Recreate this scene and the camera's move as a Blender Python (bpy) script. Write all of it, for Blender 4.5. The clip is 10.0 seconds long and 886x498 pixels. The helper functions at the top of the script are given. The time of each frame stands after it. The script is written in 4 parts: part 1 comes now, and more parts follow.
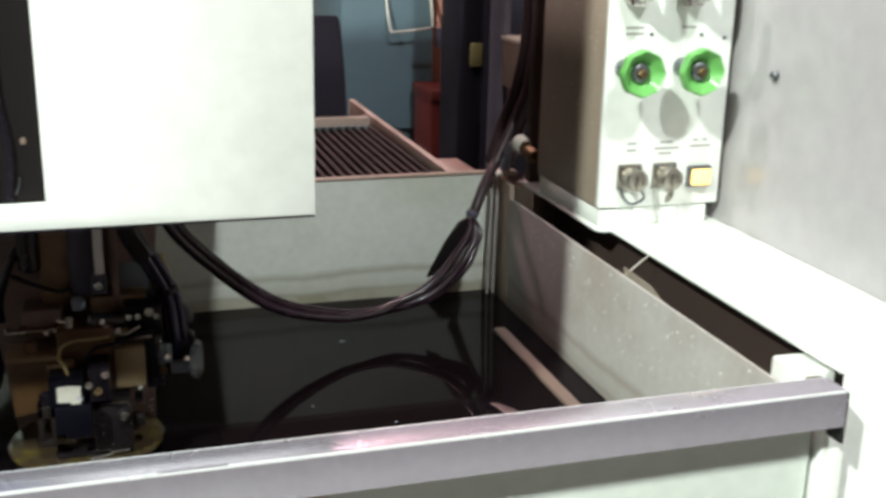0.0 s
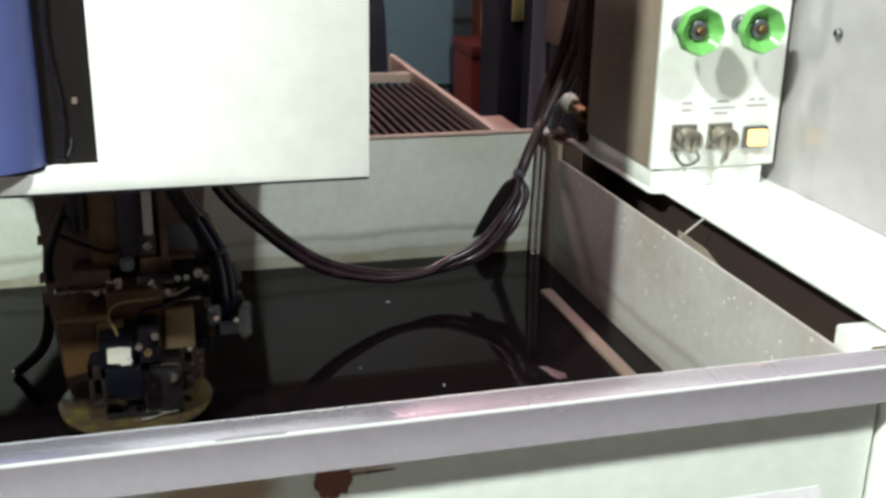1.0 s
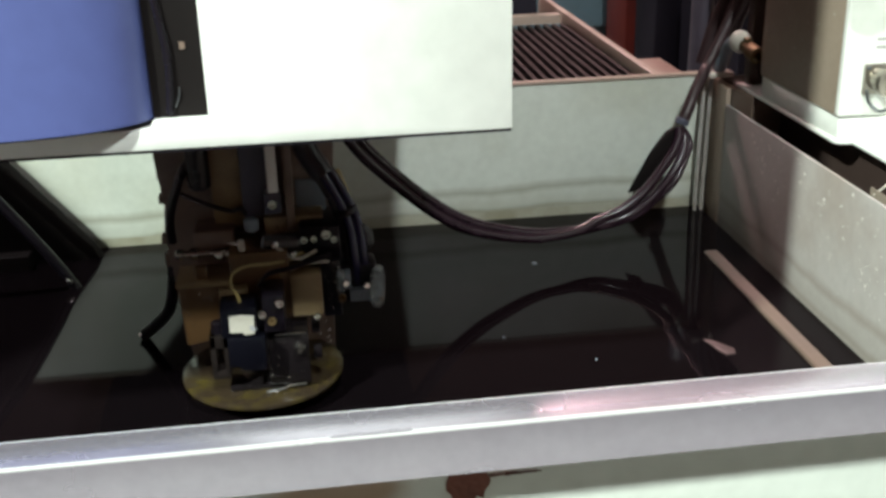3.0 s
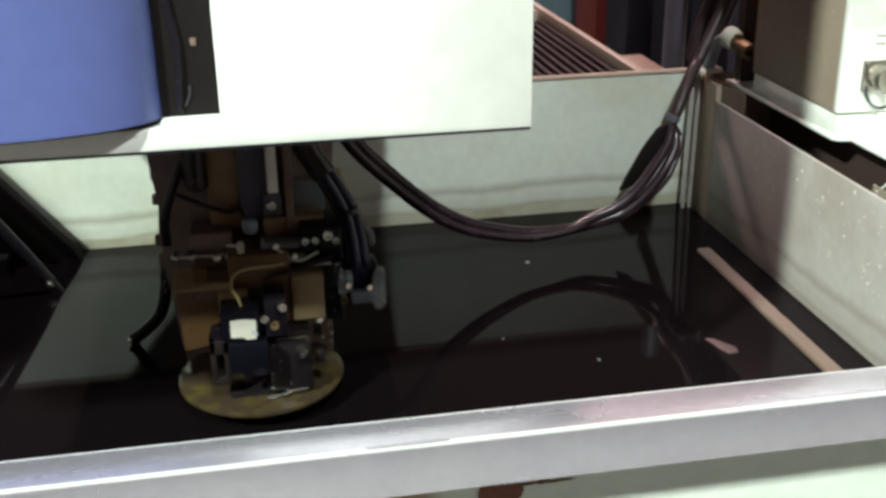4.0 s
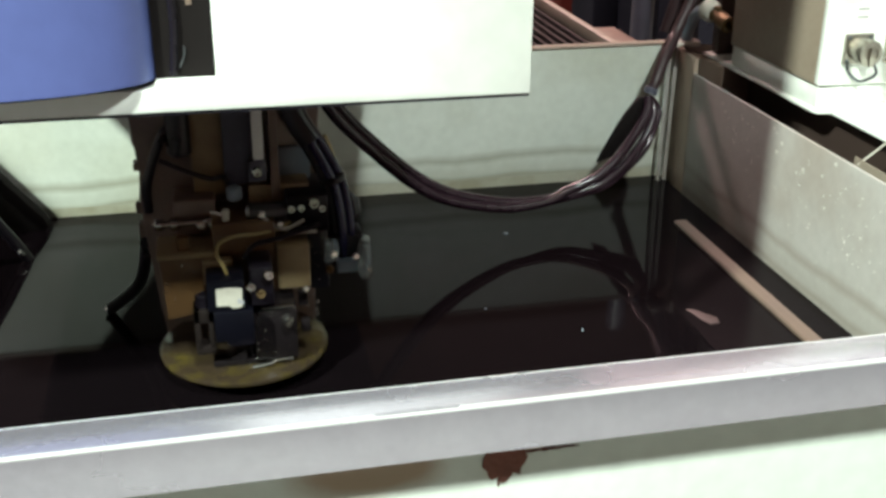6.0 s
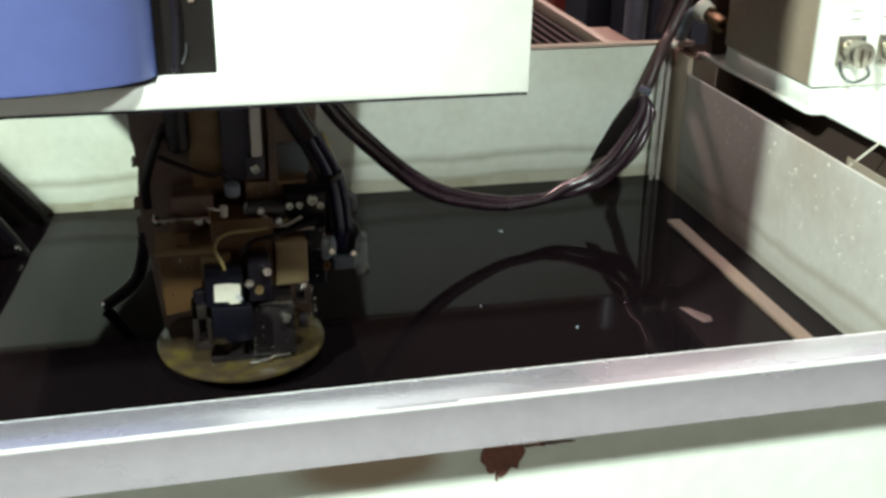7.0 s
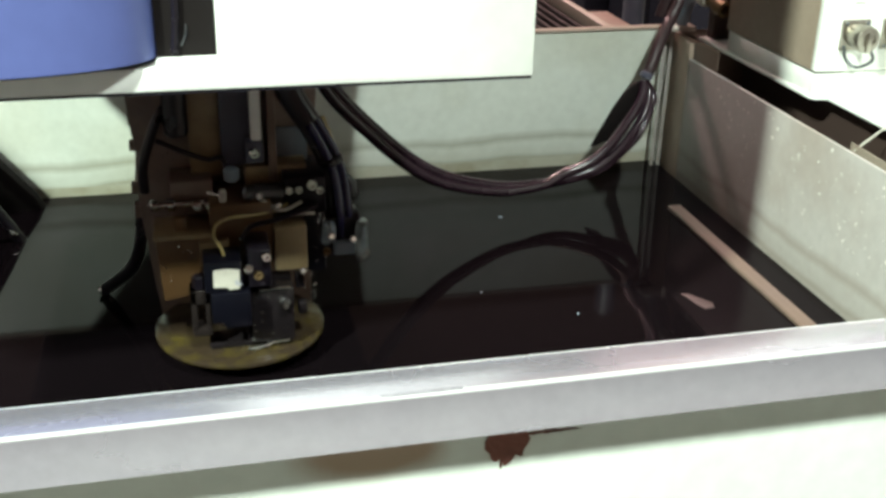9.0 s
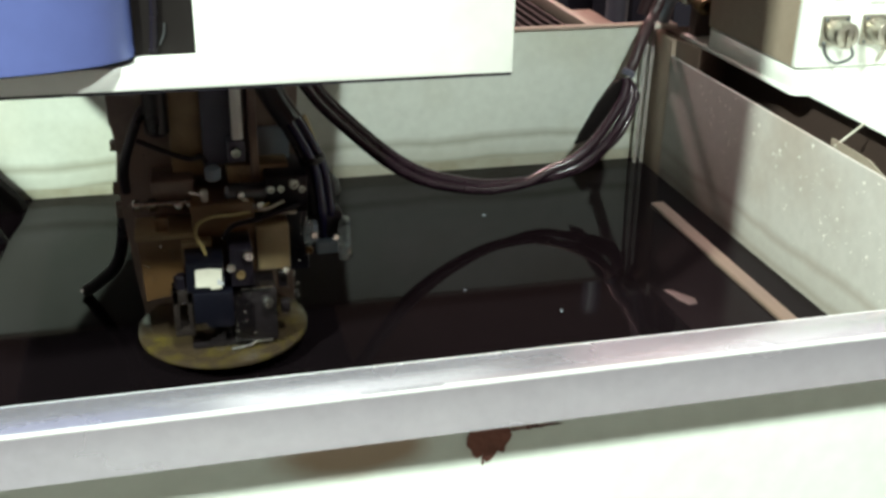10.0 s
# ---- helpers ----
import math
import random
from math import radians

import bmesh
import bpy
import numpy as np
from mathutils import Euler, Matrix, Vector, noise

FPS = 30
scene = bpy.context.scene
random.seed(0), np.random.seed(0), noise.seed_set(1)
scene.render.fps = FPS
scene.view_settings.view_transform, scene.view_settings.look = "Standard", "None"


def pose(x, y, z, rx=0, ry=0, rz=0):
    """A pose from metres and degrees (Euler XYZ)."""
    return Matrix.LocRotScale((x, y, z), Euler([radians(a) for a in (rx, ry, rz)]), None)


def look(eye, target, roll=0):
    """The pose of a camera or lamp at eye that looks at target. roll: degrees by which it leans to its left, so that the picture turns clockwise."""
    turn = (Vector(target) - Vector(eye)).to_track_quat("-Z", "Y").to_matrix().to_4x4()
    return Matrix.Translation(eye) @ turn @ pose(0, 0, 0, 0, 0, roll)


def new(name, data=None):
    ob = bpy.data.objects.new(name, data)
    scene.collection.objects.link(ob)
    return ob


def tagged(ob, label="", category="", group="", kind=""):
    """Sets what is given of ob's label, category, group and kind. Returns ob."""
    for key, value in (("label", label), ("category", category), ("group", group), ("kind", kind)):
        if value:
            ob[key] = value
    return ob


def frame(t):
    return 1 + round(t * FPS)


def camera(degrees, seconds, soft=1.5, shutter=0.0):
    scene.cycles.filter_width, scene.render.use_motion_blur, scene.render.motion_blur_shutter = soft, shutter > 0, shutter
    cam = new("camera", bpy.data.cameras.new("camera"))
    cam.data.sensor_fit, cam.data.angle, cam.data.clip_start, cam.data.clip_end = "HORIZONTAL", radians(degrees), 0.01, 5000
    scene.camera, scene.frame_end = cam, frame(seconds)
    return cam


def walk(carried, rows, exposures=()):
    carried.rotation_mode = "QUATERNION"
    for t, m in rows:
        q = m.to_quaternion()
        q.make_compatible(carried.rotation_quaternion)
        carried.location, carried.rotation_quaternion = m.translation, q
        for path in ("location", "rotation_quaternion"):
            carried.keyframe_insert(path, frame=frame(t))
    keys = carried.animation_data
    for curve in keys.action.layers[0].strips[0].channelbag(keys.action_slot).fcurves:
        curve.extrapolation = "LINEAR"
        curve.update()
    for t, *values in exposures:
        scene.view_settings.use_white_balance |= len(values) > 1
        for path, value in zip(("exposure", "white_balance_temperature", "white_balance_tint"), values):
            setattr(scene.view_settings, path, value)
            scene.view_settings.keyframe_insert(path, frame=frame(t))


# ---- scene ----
cam = camera(44.49, 10.0, soft=3.2, shutter=0.5)
ROWS = [
    (0, -0.0712, -0.5280, 1.2799, -17.050, -16.796, -1.229),
    (0.5, -0.0790, -0.5180, 1.2806, -15.246, -17.841, -1.048),
    (1, -0.0824, -0.5069, 1.2807, -15.366, -19.240, -1.114),
    (1.5, -0.0890, -0.4994, 1.2772, -14.826, -19.736, -0.699),
    (2, -0.1055, -0.4647, 1.2626, -15.654, -21.597, -0.322),
    (2.5, -0.0748, -0.4315, 1.2585, -10.515, -21.375, 0.031),
    (3, -0.0606, -0.4203, 1.2585, -7.897, -21.979, 1.406),
    (4.5, -0.1107, -0.3894, 1.2534, -11.440, -22.518, 0.411),
    (5, -0.1131, -0.3858, 1.2508, -11.603, -23.299, 0.150),
    (5.5, -0.1198, -0.3833, 1.2504, -11.951, -23.553, -0.190),
    (6, -0.1187, -0.3897, 1.2497, -12.581, -23.543, -0.430),
    (7.5, -0.1277, -0.3942, 1.2517, -12.974, -23.751, -0.983),
    (8, -0.1285, -0.3895, 1.2483, -12.781, -23.909, -0.867),
    (8.5, -0.1286, -0.3880, 1.2480, -12.767, -23.963, -0.883),
    (9, -0.1272, -0.3868, 1.2477, -13.150, -24.344, -1.111),
    (9.5, -0.1245, -0.3873, 1.2478, -13.697, -24.539, -1.030),
    (10, -0.1240, -0.3885, 1.2465, -13.932, -24.326, -0.970),
]

walk(cam, [(t, pose(x, y, z, 90 + pitch, roll, yaw)) for t, x, y, z, yaw, pitch, roll in ROWS], exposures=((0.0, -0.34, 6450, 7), (2.0, -0.34, 6450, 7), (3.0, -0.22, 6450, 4), (5.0, -0.06, 6500, 0), (7.5, 0.09, 6500, -3), (10.0, 0.13, 6550, -3)))

# ---- light ----
world = bpy.data.worlds.new("world")
scene.world = world
world.use_nodes = True
world.node_tree.nodes["Background"].inputs[0].default_value = (1.0, 0.80, 0.78, 1)
world.node_tree.nodes["Background"].inputs[1].default_value = 0.25


def ceiling_lamp(name, target, way, distance, size, power, colour):
    n = Vector(way).normalized()
    data = bpy.data.lights.new(name, "AREA")
    data.shape, data.size, data.energy, data.color = "DISK", size, power, colour
    ob = new(name, data)
    eye = Vector(target) - n * distance
    ob.matrix_world = look(eye, target)
    return tagged(ob, kind="structure")


ceiling_lamp("lamp_left", (0.2, 0.3, 0.95), (0.588, 0.49, -0.645), 5.0, 0.22, 460, (0.93, 1.0, 0.92))
ceiling_lamp("lamp_front", (0.2, 0.5, 0.95), (-0.03, 1.0, -1.15), 4.8, 0.22, 185, (0.97, 1.0, 1.0))
ceiling_lamp("lamp_side", (0.45, 0.3, 1.05), (1.0, -0.22, -1.6), 3.0, 0.12, 62, (1.0, 0.92, 0.95))
ceiling_lamp("lamp_hall", (0.6, 2.0, 0.0), (-0.1, 0.1, -1.0), 4.5, 0.8, 26, (1.0, 0.70, 0.60))
ceiling_lamp("lamp_back", (0.06, 0.01, 1.0), (-0.045, -0.78, -0.62), 5.2, 0.75, 185, (1.0, 0.60, 0.62))

# ---- materials ----


def material(name, colour, rough=0.5, metal=0.0, spots=None, amount=0.0, scale=8.0, bump=0.0, bump_scale=60.0, spec=0.5, coat=0.0):
    """A surface with variation at two scales: broad stains towards spots' colour and a fine grain in colour, gloss and relief."""
    m = bpy.data.materials.new(name)
    m.use_nodes = True
    nt = m.node_tree
    b = nt.nodes["Principled BSDF"]
    b.inputs["Roughness"].default_value = rough
    b.inputs["Metallic"].default_value = metal
    b.inputs["Specular IOR Level"].default_value = spec
    b.inputs["Coat Weight"].default_value = coat
    tc = nt.nodes.new("ShaderNodeTexCoord")
    n1 = nt.nodes.new("ShaderNodeTexNoise")
    n1.inputs["Scale"].default_value, n1.inputs["Detail"].default_value = scale, 6
    n2 = nt.nodes.new("ShaderNodeTexNoise")
    n2.inputs["Scale"].default_value, n2.inputs["Detail"].default_value = scale * 12, 4
    for n in (n1, n2):
        nt.links.new(tc.outputs["Object"], n.inputs["Vector"])
    ramp = nt.nodes.new("ShaderNodeMapRange")
    ramp.inputs["From Min"].default_value, ramp.inputs["From Max"].default_value = 0.45, 0.75
    ramp.inputs["To Max"].default_value = amount
    nt.links.new(n1.outputs["Fac"], ramp.inputs["Value"])
    mix = nt.nodes.new("ShaderNodeMix")
    mix.data_type = "RGBA"
    mix.inputs["A"].default_value = (*colour, 1)
    mix.inputs["B"].default_value = (*(spots or [c * 0.6 for c in colour]), 1)
    nt.links.new(ramp.outputs["Result"], mix.inputs["Factor"])
    hsv = nt.nodes.new("ShaderNodeHueSaturation")
    val = nt.nodes.new("ShaderNodeMapRange")
    val.inputs["To Min"].default_value, val.inputs["To Max"].default_value = 0.88, 1.10
    nt.links.new(n2.outputs["Fac"], val.inputs["Value"])
    nt.links.new(val.outputs["Result"], hsv.inputs["Value"])
    nt.links.new(mix.outputs["Result"], hsv.inputs["Color"])
    nt.links.new(hsv.outputs["Color"], b.inputs["Base Color"])
    rr = nt.nodes.new("ShaderNodeMapRange")
    rr.inputs["To Min"].default_value, rr.inputs["To Max"].default_value = max(0.02, rough * 0.8), min(1, rough * 1.25)
    nt.links.new(n1.outputs["Fac"], rr.inputs["Value"])
    nt.links.new(rr.outputs["Result"], b.inputs["Roughness"])
    if bump:
        n3 = nt.nodes.new("ShaderNodeTexNoise")
        n3.inputs["Scale"].default_value, n3.inputs["Detail"].default_value = bump_scale, 3
        nt.links.new(tc.outputs["Object"], n3.inputs["Vector"])
        bp = nt.nodes.new("ShaderNodeBump")
        bp.inputs["Strength"].default_value, bp.inputs["Distance"].default_value = bump, 0.002
        nt.links.new(n3.outputs["Fac"], bp.inputs["Height"])
        nt.links.new(bp.outputs["Normal"], b.inputs["Normal"])
    return m


WHITE = material("white_enamel", (0.80, 0.82, 0.78), 0.38, spots=(0.66, 0.68, 0.62), amount=0.35, scale=5, bump=0.06, bump_scale=300)
PANEL = material("front_enamel", (0.585, 0.63, 0.58), 0.36, spots=(0.50, 0.53, 0.48), amount=0.5, scale=6, bump=0.06, bump_scale=300)
BEAD = material("polished_edge_highlight", (0.80, 0.81, 0.82), 0.25, metal=0.35, amount=0.3, scale=20)
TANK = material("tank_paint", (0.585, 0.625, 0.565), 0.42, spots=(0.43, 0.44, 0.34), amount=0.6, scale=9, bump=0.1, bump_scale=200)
# Tank paint darkened and warmed for the side wall's shade, with grimy spots.
SIDE = material("shaded_grimy_tank_paint", (0.40, 0.385, 0.37), 0.45, spots=(0.27, 0.225, 0.185), amount=0.7, scale=9, bump=0.12, bump_scale=180, spec=0.15)
TIDE = material("tide_mark", (0.38, 0.375, 0.30), 0.5, spots=(0.27, 0.25, 0.17), amount=0.9, scale=30, bump=0.1, bump_scale=150)
DROP = material("dried_splash", (0.64, 0.62, 0.58), 0.4, amount=0.4, scale=80)
BLUE = material("blue_paint", (0.095, 0.12, 0.33), 0.45, amount=0.2, scale=6, bump=0.05, bump_scale=400)
# Near-black that stands for deep shade in openings and corners.
BLACK = material("shade_black", (0.010, 0.008, 0.008), 0.7, amount=0.4, scale=20, spec=0.1)
ALU = material("aluminium", (0.53, 0.50, 0.575), 0.26, metal=0.72, spots=(0.41, 0.375, 0.46), amount=0.5, scale=14, bump=0.05, bump_scale=500)
LIQUID = material("dark_dielectric_liquid", (0.0040, 0.0028, 0.0035), 0.05, amount=0.3, scale=3, bump=0.02, bump_scale=7, spec=0.083)
LIQUID.node_tree.nodes["Principled BSDF"].inputs["Specular Tint"].default_value = (0.95, 0.75, 0.97, 1)
CABLE = material("worn_black_cable", (0.020, 0.010, 0.016), 0.24, spots=(0.042, 0.024, 0.034), amount=0.5, scale=30, spec=0.5)
RUBBER = material("black_rubber", (0.009, 0.007, 0.011), 0.28, amount=0.5, scale=30, spec=0.4)
BROWN = material("brown_plate", (0.20, 0.145, 0.115), 0.34, spots=(0.07, 0.045, 0.032), amount=0.8, scale=22, bump=0.2, bump_scale=120)
CONCRETE = material("worn_concrete", (0.31, 0.31, 0.285), 0.8, amount=0.5, scale=1.5, bump=0.2)
PLASTER = material("low_bounce_ceiling", (0.09, 0.055, 0.042), 0.85, amount=0.4, scale=0.8)
BRICK_RED = material("reddish_wall_paint", (0.15, 0.075, 0.05), 0.8, amount=0.4, scale=0.8)
PINK = material("tan_frame", (0.42, 0.33, 0.27), 0.5, amount=0.5, scale=12)
TEAL = material("blue_grey_paint", (0.11, 0.165, 0.195), 0.5, amount=0.5, scale=3)
GREEN = material("green_plastic", (0.15, 0.42, 0.11), 0.3, amount=0.2, scale=30)
RUST = material("rust", (0.12, 0.036, 0.022), 0.85, spots=(0.022, 0.010, 0.010), amount=0.9, scale=60, bump=0.6, bump_scale=300)
BRASS = material("brass", (0.15, 0.105, 0.055), 0.55, metal=1.0, spots=(0.12, 0.06, 0.02), amount=0.7, scale=60)
CHROME = material("chromed_steel", (0.62, 0.61, 0.58), 0.22, metal=1.0, spots=(0.3, 0.29, 0.27), amount=0.6, scale=80)
STEEL = material("grey_steel", (0.16, 0.17, 0.18), 0.35, metal=0.8, amount=0.6, scale=50)
AMBER = material("amber_resin", (0.15, 0.085, 0.035), 0.3, spots=(0.09, 0.045, 0.02), amount=0.8, scale=40)
BEIGE = material("beige_plate", (0.30, 0.225, 0.12), 0.35, spots=(0.16, 0.11, 0.06), amount=0.8, scale=45)
NAVY = material("navy_plastic", (0.0035, 0.0035, 0.0065), 0.3, amount=0.4, scale=40, spec=0.25)
NAVY_HOSE = material("navy_hose", (0.012, 0.011, 0.042), 0.22, amount=0.4, scale=40)
IVORY = material("ivory_plastic", (0.50, 0.48, 0.42), 0.4, spots=(0.32, 0.29, 0.23), amount=0.5, scale=60)
PALE_BLUE = material("pale_blue_plastic", (0.22, 0.27, 0.32), 0.4, amount=0.5, scale=40)
GREY_BLUE = material("grey_blue_block", (0.09, 0.095, 0.13), 0.4, amount=0.5, scale=40)
SLEEVE = material("dull_black_sleeve", (0.034, 0.020, 0.022), 0.42, spots=(0.07, 0.042, 0.044), amount=0.5, scale=40, spec=0.35)
GUTTER = material("dark_brown_gutter", (0.045, 0.029, 0.025), 0.55, spots=(0.05, 0.032, 0.024), amount=0.6, scale=18)
RIB = material("dark_ribs", (0.026, 0.017, 0.016), 0.65, amount=0.5, scale=20, spec=0.2)
YELLOW_WIRE = material("yellow_wire", (0.30, 0.23, 0.09), 0.45, amount=0.5, scale=80)
DISC = material("stained_disc", (0.030, 0.021, 0.013), 0.22, spots=(0.070, 0.055, 0.010), amount=0.8, scale=48, bump=0.25, bump_scale=150)
DARK_RED = material("dark_red_paint", (0.12, 0.014, 0.009), 0.5, amount=0.5, scale=5)
DARK = material("dark_grey_paint", (0.022, 0.020, 0.028), 0.6, amount=0.5, scale=8, spec=0.08)
SALMON = material("salmon_wall_paint", (0.50, 0.22, 0.17), 0.6, amount=0.4, scale=4)
CARTON = material("brown_carton", (0.13, 0.08, 0.06), 0.7, amount=0.5, scale=10)
YELLOW = material("yellow_tag", (0.30, 0.26, 0.10), 0.6, amount=0.3, scale=20)
PAPER = material("sticker_paper", (0.72, 0.71, 0.75), 0.4, amount=0.15, scale=20)
RED_INK = material("red_ink", (0.64, 0.36, 0.38), 0.6)
GREY_INK = material("grey_ink", (0.34, 0.34, 0.38), 0.6)
PALE_INK = material("pale_grey_ink", (0.38, 0.37, 0.36), 0.6)
YELLOW_INK = material("yellow_ink", (0.42, 0.37, 0.03), 0.6)
LEAF = material("pink_flake", (0.062, 0.038, 0.038), 0.5, amount=0.5, scale=90)
BLUE_FIT = material("blue_fitting", (0.02, 0.04, 0.40), 0.4, amount=0.2, scale=60)
DARK_STEEL = material("oily_dark_steel", (0.022, 0.017, 0.016), 0.22, metal=0.3, amount=0.6, scale=60, bump=0.1)
RAIL = material("submerged_rail", (0.135, 0.10, 0.083), 0.45, spots=(0.16, 0.115, 0.085), amount=0.7, scale=14, bump=0.1)

OILY = material("oil_black_steel", (0.010, 0.008, 0.009), 0.18, amount=0.5, scale=70, bump=0.15, bump_scale=220, spec=0.35)
GUSSET = material("dark_brown_gusset", (0.13, 0.09, 0.068), 0.45, spots=(0.07, 0.045, 0.035), amount=0.8, scale=30)
NICKEL = material("dull_nickel", (0.40, 0.37, 0.32), 0.34, metal=1.0, spots=(0.16, 0.14, 0.12), amount=0.8, scale=70)
DUCT = material("violet_grey_duct", (0.10, 0.09, 0.115), 0.35, amount=0.6, scale=30)

LAMP = bpy.data.materials.new("lit_amber_button")
LAMP.use_nodes = True
_b = LAMP.node_tree.nodes["Principled BSDF"]
_b.inputs["Base Color"].default_value = (0.8, 0.5, 0.15, 1)
_b.inputs["Emission Color"].default_value = (1.0, 0.62, 0.22, 1)
_b.inputs["Emission Strength"].default_value = 2.2

CLEAR = bpy.data.materials.new("clear_plastic")
CLEAR.use_nodes = True
_b = CLEAR.node_tree.nodes["Principled BSDF"]
_b.inputs["Base Color"].default_value = (0.75, 0.82, 0.85, 1)
_b.inputs["Roughness"].default_value = 0.08
_b.inputs["Transmission Weight"].default_value = 0.85


def add_tide_marks(m, height, tone):
    """Dried residue in wavering lines a little over the liquid."""
    nt = m.node_tree
    b = nt.nodes["Principled BSDF"]
    old = b.inputs["Base Color"].links[0].from_socket
    tc = nt.nodes.new("ShaderNodeTexCoord")
    sep = nt.nodes.new("ShaderNodeSeparateXYZ")
    nt.links.new(tc.outputs["Object"], sep.inputs[0])
    n = nt.nodes.new("ShaderNodeTexNoise")
    n.inputs["Scale"].default_value = 11
    nt.links.new(tc.outputs["Object"], n.inputs["Vector"])
    add = nt.nodes.new("ShaderNodeMath")
    add.operation = "MULTIPLY_ADD"
    add.inputs[1].default_value = 0.016
    nt.links.new(n.outputs["Fac"], add.inputs[0])
    nt.links.new(sep.outputs["Z"], add.inputs[2])
    ramp = nt.nodes.new("ShaderNodeValToRGB")
    sub = nt.nodes.new("ShaderNodeMapRange")
    sub.inputs["From Min"].default_value, sub.inputs["From Max"].default_value = height - 0.02, height + 0.08
    nt.links.new(add.outputs[0], sub.inputs["Value"])
    nt.links.new(sub.outputs["Result"], ramp.inputs["Fac"])
    e = ramp.color_ramp.elements
    e[0].position, e[0].color = 0.20, (0.9, 0.9, 0.9, 1)
    e[1].position, e[1].color = 0.30, (0.3, 0.3, 0.3, 1)
    for pos, v in ((0.38, 0.62), (0.43, 0.22), (0.54, 0.12), (0.60, 0.50), (0.68, 0.0)):
        k = e.new(pos)
        k.color = (v, v, v, 1)
    mix = nt.nodes.new("ShaderNodeMix")
    mix.data_type = "RGBA"
    mix.inputs["B"].default_value = (*tone, 1)
    nt.links.new(ramp.outputs["Color"], mix.inputs["Factor"])
    nt.links.new(old, mix.inputs["A"])
    nt.links.new(mix.outputs["Result"], b.inputs["Base Color"])


def add_specks(m, scale, size, tone):
    """Small dried splashes."""
    nt = m.node_tree
    b = nt.nodes["Principled BSDF"]
    old = b.inputs["Base Color"].links[0].from_socket
    tc = nt.nodes.new("ShaderNodeTexCoord")
    v = nt.nodes.new("ShaderNodeTexVoronoi")
    v.inputs["Scale"].default_value = scale
    n = nt.nodes.new("ShaderNodeTexNoise")
    n.inputs["Scale"].default_value = 9
    for k in (v, n):
        nt.links.new(tc.outputs["Object"], k.inputs["Vector"])
    lim = nt.nodes.new("ShaderNodeMapRange")
    lim.inputs["From Min"].default_value, lim.inputs["From Max"].default_value = 0.45, 0.7
    lim.inputs["To Min"].default_value, lim.inputs["To Max"].default_value = 0.0, size
    nt.links.new(n.outputs["Fac"], lim.inputs["Value"])
    less = nt.nodes.new("ShaderNodeMath")
    less.operation = "LESS_THAN"
    nt.links.new(v.outputs["Distance"], less.inputs[0])
    nt.links.new(lim.outputs["Result"], less.inputs[1])
    mix = nt.nodes.new("ShaderNodeMix")
    mix.data_type = "RGBA"
    mix.inputs["B"].default_value = (*tone, 1)
    nt.links.new(less.outputs[0], mix.inputs["Factor"])
    nt.links.new(old, mix.inputs["A"])
    nt.links.new(mix.outputs["Result"], b.inputs["Base Color"])


add_tide_marks(TANK, 0.853, (0.15, 0.125, 0.065))
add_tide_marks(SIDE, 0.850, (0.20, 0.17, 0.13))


def add_shade_patch(m, centre, radii, tone):
    """One painted patch of shade with blurred edges; centre and radii along x and z."""
    nt = m.node_tree
    b = nt.nodes["Principled BSDF"]
    old = b.inputs["Base Color"].links[0].from_socket
    tc = nt.nodes.new("ShaderNodeTexCoord")
    n = nt.nodes.new("ShaderNodeTexNoise")
    n.inputs["Scale"].default_value, n.inputs["Detail"].default_value = 40, 4
    nt.links.new(tc.outputs["Object"], n.inputs["Vector"])
    mp = nt.nodes.new("ShaderNodeMapping")
    mp.vector_type = "TEXTURE"
    mp.inputs["Location"].default_value = (centre[0], 0, centre[1])
    mp.inputs["Scale"].default_value = (radii[0], 1000.0, radii[1])
    nt.links.new(tc.outputs["Object"], mp.inputs["Vector"])
    ln = nt.nodes.new("ShaderNodeVectorMath")
    ln.operation = "LENGTH"
    nt.links.new(mp.outputs["Vector"], ln.inputs[0])
    add = nt.nodes.new("ShaderNodeMath")
    add.operation = "MULTIPLY_ADD"
    add.inputs[1].default_value = 0.5
    nt.links.new(n.outputs["Fac"], add.inputs[0])
    nt.links.new(ln.outputs["Value"], add.inputs[2])
    rng = nt.nodes.new("ShaderNodeMapRange")
    rng.interpolation_type = "SMOOTHSTEP"
    rng.inputs["From Min"].default_value, rng.inputs["From Max"].default_value = 0.75, 1.35
    rng.inputs["To Min"].default_value, rng.inputs["To Max"].default_value = 0.85, 0.0
    nt.links.new(add.outputs[0], rng.inputs["Value"])
    mix = nt.nodes.new("ShaderNodeMix")
    mix.data_type = "RGBA"
    mix.inputs["B"].default_value = (*tone, 1)
    nt.links.new(rng.outputs["Result"], mix.inputs["Factor"])
    nt.links.new(old, mix.inputs["A"])
    nt.links.new(mix.outputs["Result"], b.inputs["Base Color"])


# Soft brown and pinkish shade painted below the rim, on both sides of the rust.
add_shade_patch(PANEL, (-0.058, 0.956), (0.042, 0.016), (0.27, 0.165, 0.09))
add_shade_patch(PANEL, (0.022, 0.962), (0.020, 0.006), (0.42, 0.30, 0.24))
add_specks(TANK, 170, 0.17, (0.52, 0.53, 0.51))
# White enamel with the brown shade of the box side put into its colour.
SHADED_ENAMEL = material("shade_toned_enamel", (0.33, 0.265, 0.21), 0.42, spots=(0.24, 0.18, 0.135), amount=0.6, scale=10, bump=0.08, bump_scale=250, spec=0.2)
